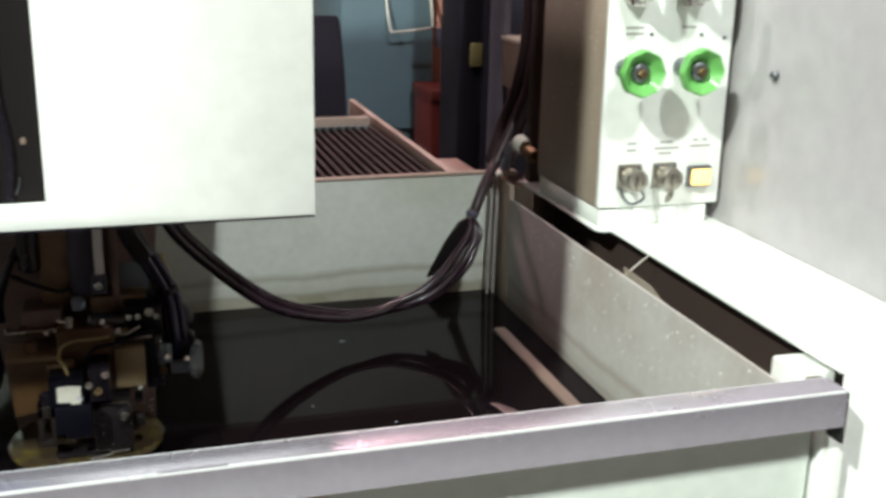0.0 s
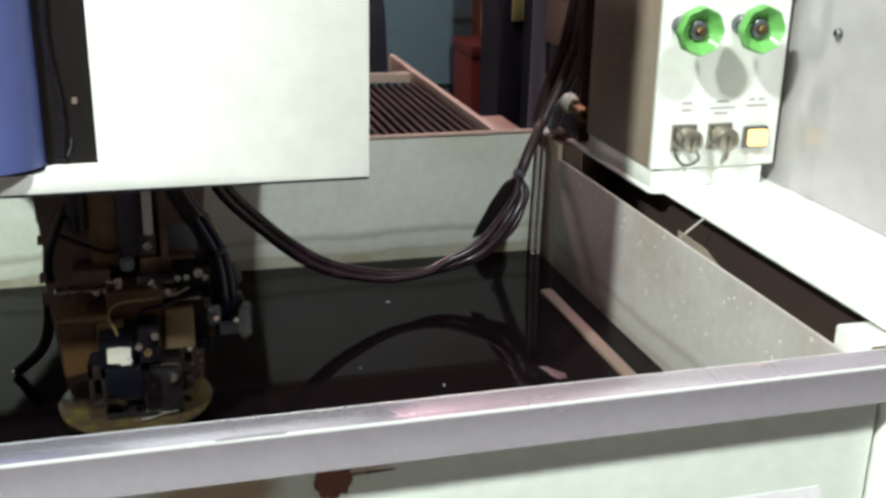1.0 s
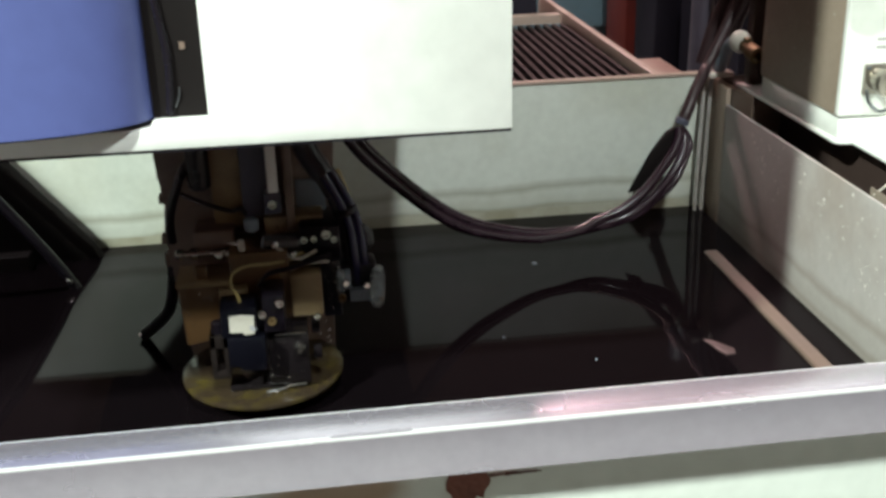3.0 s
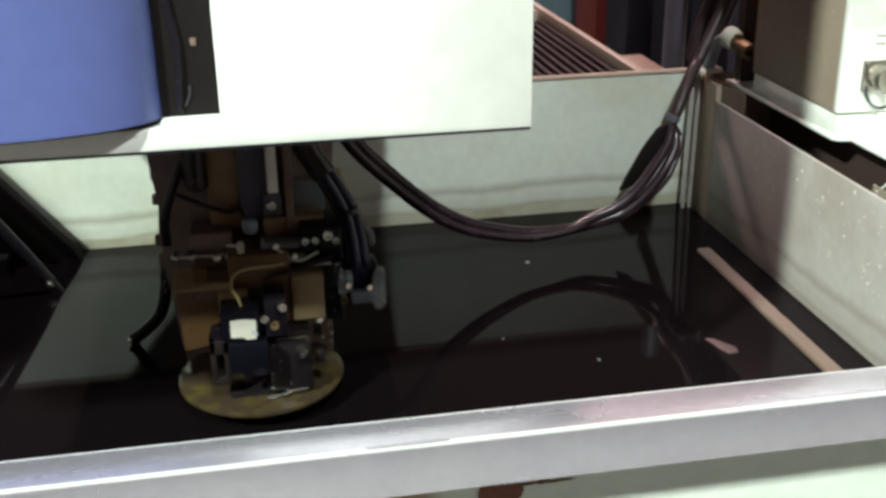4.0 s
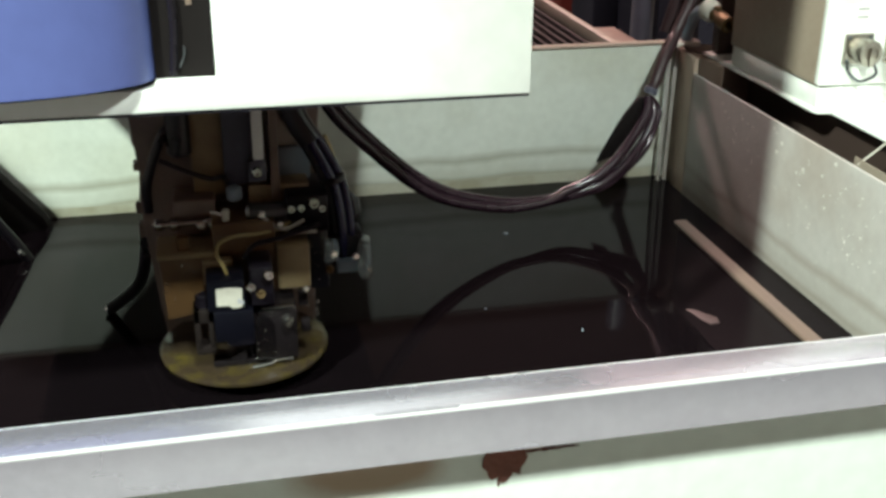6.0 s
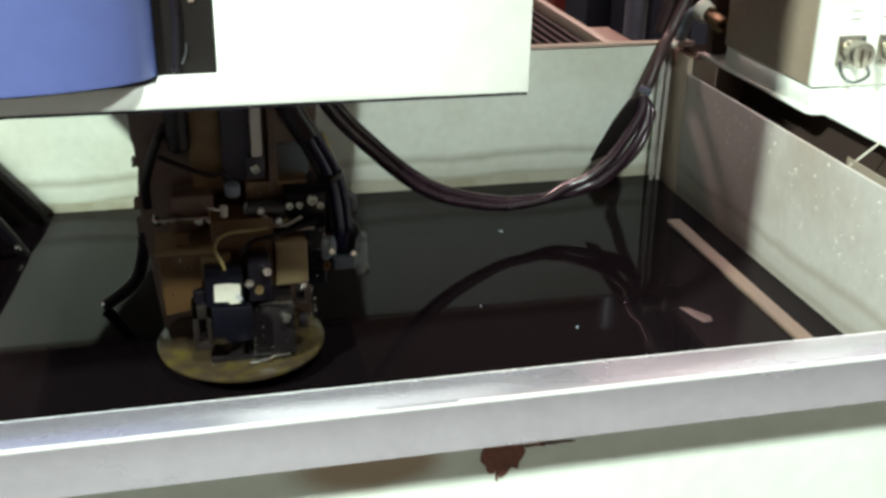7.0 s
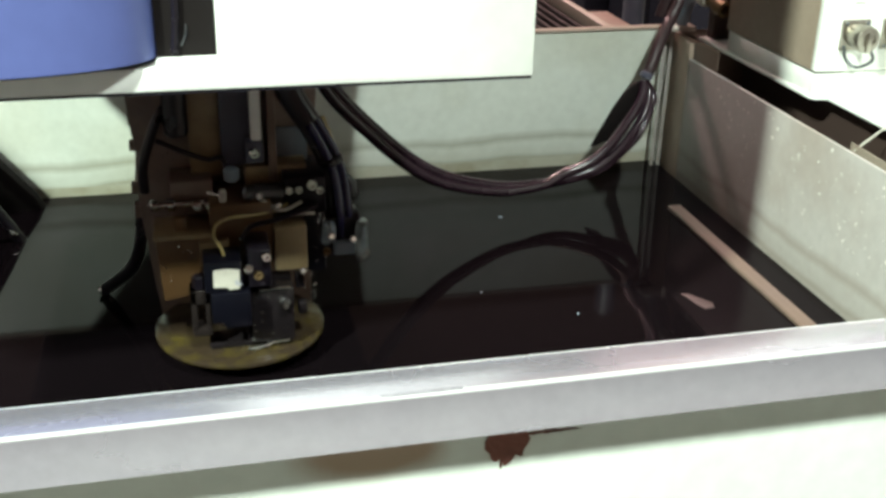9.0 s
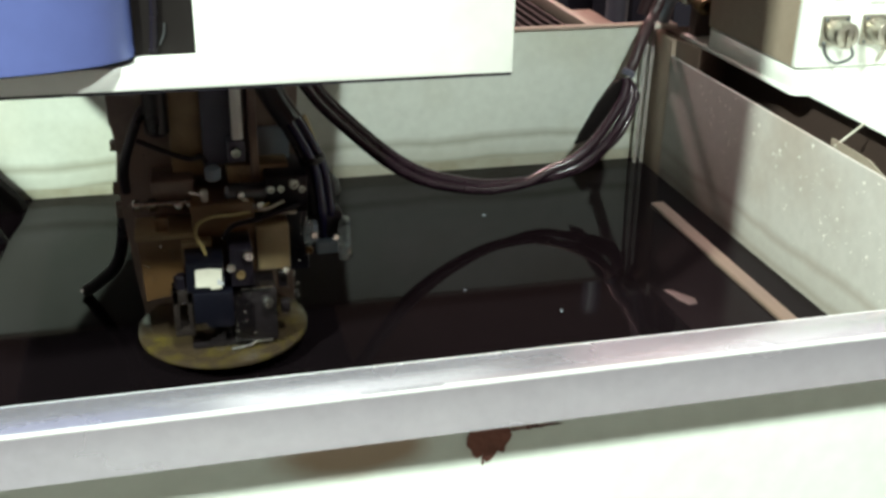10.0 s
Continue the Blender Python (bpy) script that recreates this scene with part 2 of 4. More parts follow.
# White paint greyed down to stand for the weaker light on this panel.
DIMMED_WHITE = material("glossy_side_panel", (0.36, 0.345, 0.35), 0.2, spots=(0.32, 0.305, 0.31), amount=0.3, scale=4)

# ---- building helpers ----


def box_bm(x0, x1, y0, y1, z0, z1, bevel=0.0, segments=2):
    bm = bmesh.new()
    bmesh.ops.create_cube(bm, size=1.0)
    bmesh.ops.scale(bm, vec=(x1 - x0, y1 - y0, z1 - z0), verts=bm.verts)
    bmesh.ops.translate(bm, vec=((x0 + x1) / 2, (y0 + y1) / 2, (z0 + z1) / 2), verts=bm.verts)
    if bevel:
        bmesh.ops.bevel(bm, geom=bm.edges[:], offset=bevel, segments=segments, profile=0.5, affect="EDGES")
    return bm


def prism_bm(outline, axis, a, b, bevel=0.0):
    """A closed outline (pairs of the two other axes, in x, y, z order) drawn out along an axis from a to b."""
    bm = bmesh.new()
    put = {"x": lambda u, v, w: (w, u, v), "y": lambda u, v, w: (u, w, v), "z": lambda u, v, w: (u, v, w)}[axis]
    low = [bm.verts.new(put(u, v, a)) for u, v in outline]
    high = [bm.verts.new(put(u, v, b)) for u, v in outline]
    n = len(outline)
    bm.faces.new(low), bm.faces.new(high[::-1])
    for i in range(n):
        bm.faces.new((low[i], high[i], high[(i + 1) % n], low[(i + 1) % n]))
    bmesh.ops.recalc_face_normals(bm, faces=bm.faces)
    if bevel:
        bmesh.ops.bevel(bm, geom=bm.edges[:], offset=bevel, segments=2, profile=0.5, affect="EDGES")
    return bm


def turned_bm(profile, at, axis=(0, 0, 1), steps=32):
    """A turned body: pairs of radius and height along the axis."""
    bm = bmesh.new()
    rings = []
    for r, h in profile:
        rings.append([bm.verts.new((r * math.cos(2 * math.pi * i / steps), r * math.sin(2 * math.pi * i / steps), h)) for i in range(steps)])
    for p, q in zip(rings, rings[1:]):
        for i in range(steps):
            bm.faces.new((p[i], p[(i + 1) % steps], q[(i + 1) % steps], q[i]))
    bm.faces.new(rings[0][::-1]), bm.faces.new(rings[-1])
    m = Matrix.Translation(at) @ Vector((0, 0, 1)).rotation_difference(Vector(axis)).to_matrix().to_4x4()
    bmesh.ops.transform(bm, matrix=m, verts=bm.verts)
    bmesh.ops.recalc_face_normals(bm, faces=bm.faces)
    return bm


def smooth_path(points, steps=10):
    pts = [Vector(p) for p in points]
    pts = [2 * pts[0] - pts[1], *pts, 2 * pts[-1] - pts[-2]]
    out = []
    for a, b, c, d in zip(pts, pts[1:], pts[2:], pts[3:]):
        for i in range(steps):
            t = i / steps
            out.append(0.5 * (2 * b + (c - a) * t + (2 * a - 5 * b + 4 * c - d) * t * t + (3 * b - a - 3 * c + d) * t ** 3))
    return [*out, pts[-2]]


def tube_bm(points, radius, sides=12, steps=10, bm=None, offset=(0, 0, 0)):
    """A round cord along a smooth path."""
    bm = bm or bmesh.new()
    path = [p + Vector(offset) for p in smooth_path(points, steps)]
    side = Vector((0, 0, 1)).cross(path[1] - path[0])
    if side.length < 1e-6:
        side = Vector((1, 0, 0))
    rings = []
    for i, p in enumerate(path):
        d = (path[min(i + 1, len(path) - 1)] - path[max(i - 1, 0)]).normalized()
        side = (side - d * side.dot(d)).normalized()
        up = d.cross(side)
        rings.append([bm.verts.new(p + radius * (math.cos(2 * math.pi * k / sides) * side + math.sin(2 * math.pi * k / sides) * up)) for k in range(sides)])
    for p, q in zip(rings, rings[1:]):
        for k in range(sides):
            bm.faces.new((p[k], p[(k + 1) % sides], q[(k + 1) % sides], q[k]))
    bm.faces.new(rings[0][::-1]), bm.faces.new(rings[-1])
    return bm


def mesh_of(name, bm, mat, smooth=True):
    data = bpy.data.meshes.new(name)
    bm.to_mesh(data)
    bm.free()
    data.materials.append(mat)
    if smooth:
        data.set_sharp_from_angle(angle=radians(35))
    return data


def part(name, bm, mat, parent, label=""):
    base, up = Vector(), parent
    while up:
        base, up = base + up.location, up.parent
    bmesh.ops.translate(bm, vec=-base, verts=bm.verts)
    ob = new(name, mesh_of(name, bm, mat))
    ob.parent = parent
    return tagged(ob, label) if label else ob


def thing(name, label, category, at=(0, 0, 0), group="", kind=""):
    ob = new(name)
    ob.location = at
    ob.empty_display_size = 0.05
    return tagged(ob, label, category, group, kind)


def solid(name, bm, mat, label="", category="", group="", kind=""):
    return tagged(new(name, mesh_of(name, bm, mat)), label, category, group, kind)


def text_bm(words, size, at, depth=0.0004):
    """Flat lettering on a face that looks towards -y; at is its lower left corner."""
    curve = bpy.data.curves.new("lettering", "FONT")
    curve.body, curve.size, curve.extrude = words, size, depth / 2
    ob = bpy.data.objects.new("lettering", curve)
    scene.collection.objects.link(ob)
    data = bpy.data.meshes.new_from_object(ob.evaluated_get(bpy.context.evaluated_depsgraph_get()))
    bm = bmesh.new()
    bm.from_mesh(data)
    bpy.data.objects.remove(ob)
    bpy.data.curves.remove(curve)
    bpy.data.meshes.remove(data)
    bmesh.ops.transform(bm, matrix=pose(*at, 90, 0, 0), verts=bm.verts)
    return bm


def merge(*bms):
    """Several solids as one mesh."""
    out = bms[0]
    for b in bms[1:]:
        data = bpy.data.meshes.new("joined")
        b.to_mesh(data)
        b.free()
        out.from_mesh(data)
        bpy.data.meshes.remove(data)
    return out


def blot_bm(cx, cz, rx, rz, y, depth, seed, steps=26, rough=0.25, flat_top=None):
    """A ragged flat flake or stain on a face that looks towards -y."""
    rnd = random.Random(seed)
    outline = []
    for i in range(steps):
        a = 2 * math.pi * i / steps
        r = 1 + rough * (rnd.random() - 0.5) * 2
        z = cz + rz * r * math.sin(a)
        outline.append((cx + rx * r * math.cos(a), min(z, flat_top) if flat_top else z))
    return prism_bm(outline, "y", y - depth, y)


def screw_bm(at, axis, radius, height):
    return turned_bm([(radius * 0.9, 0), (radius, height * 0.2), (radius, height * 0.75), (radius * 0.8, height), (radius * 0.45, height), (radius * 0.4, height * 0.55)], at, axis, 16)


# ---- the hall ----
# Added shell; dark reddish ceiling and walls, paler floor, all toned for bounce light.
solid("floor", box_bm(-6, 6, -6, 7, -0.1, 0.0), CONCRETE, "grey concrete workshop floor", "floor", kind="structure")
solid("ceiling", box_bm(-6, 6, -6, 7, 5.5, 5.6), PLASTER, "unseen workshop ceiling, dark to keep bounce light low", "ceiling", kind="structure")
solid("wall_north", box_bm(-6, 6, 7, 7.1, 0, 5.5), BRICK_RED, "plain reddish workshop wall", "wall", kind="structure")
solid("wall_south", box_bm(-6, 6, -6.1, -6, 0, 5.5), BRICK_RED, "plain reddish workshop wall", "wall", kind="structure")
solid("wall_west", box_bm(-6.1, -6, -6, 7, 0, 5.5), BRICK_RED, "plain reddish workshop wall", "wall", kind="structure")
solid("wall_east", box_bm(6, 6.1, -6, 7, 0, 5.5), BRICK_RED, "plain reddish workshop wall", "wall", kind="structure")

# ---- the machine's base and side walls ----
solid("machine_base", box_bm(-0.75, 0.52, 0.03, 0.64, 0.0, 0.585, 0.004), WHITE, "white enamelled base under the work tank", "machine base", kind="structure")
solid("wall_machine_side", box_bm(0.506, 0.53, -0.02, 0.70, 0.0, 1.75, 0.002), DIMMED_WHITE, "tall glossy machine side panel, white dimmed for weak light", "panel", kind="structure")
# Out of view; added, with its height set to shade the far left corner.
solid("shade_panel_left", box_bm(-0.70, -0.667, 0.03, 0.70, 0.0, 1.384, 0.002), WHITE, "unseen white panel shading the left end of the tank", "panel", kind="structure")
screw = solid("wall_screw", screw_bm((0.506, 0.319, 1.154), (-1, 0, 0), 0.0045, 0.005), STEEL, "dark screw head in the white side panel", "screw")

# ---- the tank ----
LEVEL = 0.853
FACE = 0.0235
tank = thing("work_tank", "white enamelled work tank, rusty in front and stained inside", "tank", (0, 0.3, 0))
front = part("front_panel", box_bm(-0.75, 0.362, FACE, 0.0275, 0.25, 0.9655, 0.0008), PANEL, tank, "white enamelled front panel with a rust patch")
part("end_post", box_bm(0.3655, 0.384, 0.016, 0.030, 0.25, 0.972, 0.002), WHITE, tank)
rim = part("rim", prism_bm([(0.0, 0.9750), (0.0, 0.9988), (0.0004, 0.9997), (0.0013, 1.0), (0.0228, 1.0), (0.0237, 0.9996), (0.024, 0.9988), (0.024, 0.966), (0.0225, 0.966), (0.0225, 0.9745)], "x", -0.75, 0.367), ALU, tank, "brushed aluminium edge profile")
part("end_cap", box_bm(0.367, 0.3695, 0.001, 0.023, 0.962, 0.998, 0.0008), RUBBER, rim, "black rubber end cap")
# Near-white beads paint the highlight lines along the two polished rim edges.
part("edge_bead", tube_bm([(-0.75, 0.0012, 0.9989), (-0.3, 0.0012, 0.9989), (0.1, 0.0012, 0.9988), (0.366, 0.0012, 0.9989)], 0.0013, 10, 3), BEAD, rim, "polished front edge, pale to paint its highlight")
part("edge_bead", tube_bm([(-0.75, 0.0232, 0.9992), (-0.2, 0.0232, 0.9992), (0.366, 0.0232, 0.9992)], 0.0009, 8, 3), BEAD, rim, "polished inner edge, pale to paint its highlight")
part("dent", prism_bm([(-0.060, 1.0), (-0.052, 1.0006), (-0.030, 1.0007), (-0.022, 1.0)], "y", 0.0006, 0.003), ALU, rim)
part("rust_patch", blot_bm(0.0055, 0.9585, 0.0105, 0.0165, FACE, 0.0010, 3, 30, 0.16, 0.9650), RUST, front, "dark red-brown rust blister")
part("rust_drip", blot_bm(0.0030, 0.9415, 0.0006, 0.003, FACE, 0.0005, 8, 14, 0.2), RUST, front)
part("paint_crack", blot_bm(0.0245, 0.9570, 0.0110, 0.0006, FACE, 0.0006, 5, 40, 0.7, 0.9642), RUST, front, "flaking dark paint crack")
part("back_wall", box_bm(-0.66, 0.366, 0.649, 0.652, 0.60, 0.9965, 0.0008), TANK, tank, "grey-white back wall with tide marks")
part("back_flange", box_bm(-0.66, 0.372, 0.6475, 0.6555, 0.997, 1.0005, 0.001), PINK, tank, "tan folded top edge")
part("right_wall", box_bm(0.359, 0.362, 0.0280, 0.592, 0.60, 0.9800, 0.0008), SIDE, tank, "grey-white side wall with shade in its tone and dried splashes")
rnd = random.Random(41)


def ragged_band_bm(x0, x1, z0, z1, y, seed, steps=60, rough=0.5):
    """A thin dried deposit along a wall that looks towards -y, with an uneven upper edge."""
    r = random.Random(seed)
    h, top = 0.5, []
    for i in range(steps + 1):
        h = min(1.0, max(0.0, h + rough * (r.random() - 0.5)))
        top.append((x1 + (x0 - x1) * i / steps, z0 + (z1 - z0) * (0.88 + 0.12 * h)))
    return prism_bm([(x0, z0), (x1, z0)] + top, "y", y - 0.0004, y + 0.0004)


part("tide_mark", ragged_band_bm(-0.655, 0.354, 0.80, 0.866, 0.649, 5, 120, 0.10), TIDE, tank, "olive-brown tide mark above the liquid")
for i in range(54):
    y, z, s = rnd.choice((rnd.gauss(0.48, 0.035), rnd.uniform(0.08, 0.40))), rnd.triangular(0.90, 0.977, 0.972), rnd.uniform(0.0007, 0.0020)
    part("splash_drop", turned_bm([(s * 1.0, 0), (s * 0.8, 0.0003), (s * 0.3, 0.0005)], (0.3591, min(y, 0.585), z), (-1, 0, 0), 8), DROP, tank)
# Post takes the same shade-browned enamel.
part("corner_post", prism_bm([(0.3590, 0.5925), (0.372, 0.5925), (0.372, 0.6485), (0.3660, 0.6485)], "z", 0.60, 0.9950, 0.001), SHADED_ENAMEL, tank)
part("left_wall", box_bm(-0.664, -0.661, 0.028, 0.649, 0.60, 0.997, 0.0008), TANK, tank)
part("bottom", box_bm(-0.66, 0.358, 0.028, 0.648, 0.588, 0.60), TANK, tank)
part("side_rail", prism_bm([(0.315, 0.842), (0.329, 0.842), (0.329, 0.8555), (0.3275, 0.857), (0.3165, 0.857), (0.315, 0.8555)], "y", 0.03, 0.512), RAIL, tank, "pale wet rail just breaking the liquid")
for x in (0.3535, 0.3605):
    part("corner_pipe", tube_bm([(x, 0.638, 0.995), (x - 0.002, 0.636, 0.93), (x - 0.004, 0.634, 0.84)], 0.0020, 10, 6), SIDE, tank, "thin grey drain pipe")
solid("dielectric_liquid", box_bm(-0.6605, 0.3585, 0.0278, 0.6485, 0.6, LEVEL), LIQUID, "still dark dielectric liquid half filling the tank", "liquid", kind="structure")

# sticker on the front panel
sticker = thing("caution_sticker", "white caution sticker with red heading on the front panel", "sticker", (0.28, FACE, 0.88))
bm = prism_bm([(0.244, 0.800), (0.315, 0.800), (0.318, 0.803), (0.318, 0.909), (0.315, 0.912), (0.244, 0.912), (0.241, 0.909), (0.241, 0.803)], "y", FACE - 0.0005, FACE)
part("paper", bm, PAPER, sticker)
for z, x in ((0.898, 0.2485), (0.872, 0.2485)):
    part("warning_triangle", prism_bm([(x, z), (x + 0.0085, z), (x + 0.0042, z + 0.0075)], "y", FACE - 0.0009, FACE - 0.0005), YELLOW_INK, sticker, "yellow warning triangle")
part("heading", text_bm("CAUTION", 0.0105, (0.2635, FACE - 0.0009, 0.8965)), RED_INK, sticker, "pale red capital lettering")
rnd = random.Random(4)
for z, end in ((0.8915, 0.312), (0.8865, 0.288), (0.8655, 0.310), (0.8605, 0.30)):
    x = 0.246 if z > 0.87 else 0.259
    while x < end:
        w = rnd.uniform(0.003, 0.008)
        part("text_bar", box_bm(x, x + w, FACE - 0.0008, FACE - 0.0005, z, z + 0.0024), GREY_INK, sticker)
        x += w + 0.0016
for x in (0.263, 0.272):
    part("text_bar", box_bm(x, x + 0.006, FACE - 0.0008, FACE - 0.0005, 0.873, 0.878), RED_INK, sticker)

sticker.location += Vector((0.011, 0, -0.007))

# ---- the ledge beside the tank ----
ledge = thing("side_ledge", "white sheet-metal ledge beside the tank", "ledge", (0.445, 0.3, 0.98), kind="structure")
part("top_plate", prism_bm([(0.3845, 0.031), (0.505, 0.031), (0.505, 0.60), (0.3710, 0.60), (0.3710, 0.392), (0.3745, 0.387), (0.3845, 0.385)], "z", 0.9965, 0.9998, 0.0006), WHITE, ledge)
part("front_fold", box_bm(0.386, 0.505, 0.027, 0.0305, 0.25, 0.998, 0.001), WHITE, ledge)
# Dark block stands for the shaded void below the top plate.
part("gutter", box_bm(0.40, 0.505, 0.05, 0.646, 0.86, 0.9955), GUTTER, ledge, "dark brown block for the shaded void under the ledge")
part("gutter_gusset", prism_bm([(0.3635, 0.586), (0.3700, 0.553), (0.3995, 0.553), (0.3995, 0.646), (0.3725, 0.646), (0.3725, 0.592), (0.3635, 0.592)], "z", 0.86, 0.9960, 0.0008), GUSSET, ledge, "dark brown corner gusset")
# Gap floor carries the same dark tone for the shade between wall and ledge.
part("gutter_floor", box_bm(0.3645, 0.399, 0.09, 0.552, 0.86, 0.945), GUTTER, ledge)
part("gutter_end", box_bm(0.364, 0.392, 0.045, 0.080, 0.86, 0.993, 0.002), WHITE, ledge, "white end block of the gutter")
part("gutter_bracket", box_bm(0.3655, 0.378, 0.036, 0.043, 0.93, 0.992, 0.001), BRASS, ledge, "brass-coloured bracket")
part("gutter_clip", tube_bm([(0.3625, 0.305, 0.981), (0.374, 0.304, 0.9905), (0.386, 0.303, 1.0004)], 0.0008, 8, 4), IVORY, ledge, "thin bright clip across the gutter")
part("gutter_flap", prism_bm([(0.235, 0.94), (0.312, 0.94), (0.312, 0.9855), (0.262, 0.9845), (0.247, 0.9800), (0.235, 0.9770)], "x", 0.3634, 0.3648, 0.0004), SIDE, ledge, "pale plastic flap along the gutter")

# ---- connection box ----
Y0 = 0.388
cbox = thing("connection_box", "white connection box with two green valve wheels and capped sockets", "control box", (0.435, 0.47, 1.0))
# Added filler that closes the view behind the box with dark brown.
part("rear_filler", box_bm(0.378, 0.505, 0.585, 0.598, 0.9999, 1.55, 0.001), GUTTER, cbox, "dark brown filler closing the view behind the box")
part("plinth", box_bm(0.3735, 0.490, 0.391, 0.545, 0.9999, 1.0185, 0.0012), WHITE, cbox)
part("body", box_bm(0.371, 0.500, Y0 + 0.002, 0.545, 1.0195, 1.60, 0.0012, 3), SHADED_ENAMEL, cbox, "white splashed sheet-metal body, browned for shade")
part("face_plate", box_bm(0.3708, 0.5002, Y0, Y0 + 0.0075, 1.0193, 1.60, 0.0020, 3), WHITE, cbox, "white enamelled face plate")


def lobed_wheel_bm(at, radius, lobes=8):
    """A dished hand wheel with a scalloped edge, looking towards -y."""
    bm = bmesh.new()
    steps = lobes * 8
    prof = [(0.30, 0.006), (0.42, 0.004), (0.62, 0.0075), (0.80, 0.013), (0.93, 0.0155), (1.0, 0.013), (1.0, 0.006), (0.90, 0.002), (0.60, 0.0), (0.30, 0.0)]
    rings = []
    for r, h in prof:
        ring = []
        for i in range(steps):
            a = 2 * math.pi * i / steps
            k = r * radius * (1 + (0.028 * math.cos(lobes * a) if r > 0.7 else 0))
            ring.append(bm.verts.new((at[0] + k * math.cos(a), at[1] - h, at[2] + k * math.sin(a))))
        rings.append(ring)
    for p, q in zip(rings, rings[1:] + rings[:1]):
        for i in range(steps):
            bm.faces.new((p[i], p[(i + 1) % steps], q[(i + 1) % steps], q[i]))
    bmesh.ops.recalc_face_normals(bm, faces=bm.faces)
    return bm


def valve(x, z, wheel=True):
    v = thing("valve", "green plastic valve wheel on a brass stem", "valve", (x, Y0, z), group="valves on the connection box")
    part("stem", turned_bm([(0.009, 0), (0.009, 0.008), (0.0055, 0.010), (0.0055, 0.034)], (x, Y0 - 0.0002, z), (0, -1, 0), 20), STEEL, v)
    w = part("hand_wheel", lobed_wheel_bm((x, Y0 - 0.028, z), 0.0210), GREEN, v, "green scalloped plastic hand wheel")
    part("hub", turned_bm([(0.0088, 0), (0.0088, 0.002), (0.0065, 0.0035), (0.005, 0.0035)], (x, Y0 - 0.0335, z), (0, -1, 0), 20), STEEL, w, "dark hub")
    part("nut", turned_bm([(0.0048, 0), (0.0048, 0.004), (0.003, 0.0052)], (x, Y0 - 0.0362, z), (0, -1, 0), 6), BRASS, w, "brass nut")
    return v


valve(0.388, 1.1535)
valve(0.448, 1.1540)


def socket(x, z, turn):
    s = thing("capped_socket", "chromed round socket with a screw cap on a lanyard", "socket", (x, Y0, z), group="sockets on the connection box")
    part("flange", box_bm(x - 0.0125, x + 0.0125, Y0 - 0.003, Y0 - 0.0002, z - 0.0125, z + 0.0125, 0.001), NICKEL, s)
    for dx in (-0.0095, 0.0095):
        for dz in (-0.0095, 0.0095):
            part("flange_screw", screw_bm((x + dx, Y0 - 0.003, z + dz), (0, -1, 0), 0.0017, 0.0012), STEEL, s)
    cap = part("cap", turned_bm([(0.0098, 0), (0.0098, 0.009), (0.0108, 0.010), (0.0108, 0.0165), (0.0098, 0.018), (0.006, 0.0185), (0.0055, 0.017)], (x, Y0 - 0.003, z), (0, -1, 0), 28), NICKEL, s)
    part("cap_ear", box_bm(x - 0.002, x + 0.003, Y0 - 0.023, Y0 - 0.0165, z - 0.010, z + 0.006, 0.001), NICKEL, cap)
    part("lanyard", tube_bm([(x + 0.002, Y0 - 0.021, z - 0.006), (x + 0.006 * turn, Y0 - 0.022, z - 0.016), (x - 0.002, Y0 - 0.014, z - 0.0235), (x - 0.008 * turn, Y0 - 0.006, z - 0.018), (x - 0.009 * turn, Y0 - 0.003, z - 0.010)], 0.0013, 8, 8), STEEL if turn > 0 else NICKEL, s, "short looped lanyard")
    return s


socket(0.401, 1.0500, 1)
socket(0.438, 1.0500, -1)
button = thing("lit_push_button", "square push button glowing amber on the connection box", "push button", (0.475, Y0, 1.048))
part("bezel", box_bm(0.4625, 0.4875, Y0 - 0.005, Y0 - 0.0002, 1.0375, 1.0585, 0.0015), STEEL, button, "dark square bezel")
part("lens", box_bm(0.4655, 0.4845, Y0 - 0.010, Y0 - 0.0052, 1.0402, 1.0558, 0.0015), LAMP, button, "glowing amber lens")
for x, z, w in ((0.397, 1.081, 0.010), (0.397, 1.0745, 0.010), (0.432, 1.0815, 0.013), (0.426, 1.0755, 0.026), (0.431, 1.0705, 0.014), (0.4665, 1.0825, 0.006), (0.4765, 1.0825, 0.006), (0.464, 1.0765, 0.022), (0.388, 1.1895, 0.018), (0.388, 1.184, 0.018), (0.446, 1.190, 0.014)):
    part("text_bar", box_bm(x, x + w, Y0 - 0.0004, Y0 - 0.0001, z, z + 0.0022), PALE_INK, cbox)
for x, z in ((0.414, 1.1845), (0.466, 1.184), (0.491, 1.181)):
    part("face_screw", screw_bm((x, Y0, z), (0, -1, 0), 0.0017, 0.0014), STEEL, cbox)
for x in (0.392, 0.450):
    g = thing("pipe_union", "dark steel pipe union on the connection box", "pipe fitting", (x, Y0, 1.222), group="unions on the connection box")
    part("nut", turned_bm([(0.011, 0), (0.013, 0.002), (0.013, 0.014), (0.010, 0.016)], (x, Y0 - 0.0002, 1.222), (0, -1, 0), 6), CHROME, g)
    part("elbow", tube_bm([(x, Y0 - 0.012, 1.222), (x, Y0 - 0.030, 1.224), (x, Y0 - 0.036, 1.238), (x, Y0 - 0.036, 1.27)], 0.0075, 14, 6), CHROME, g)



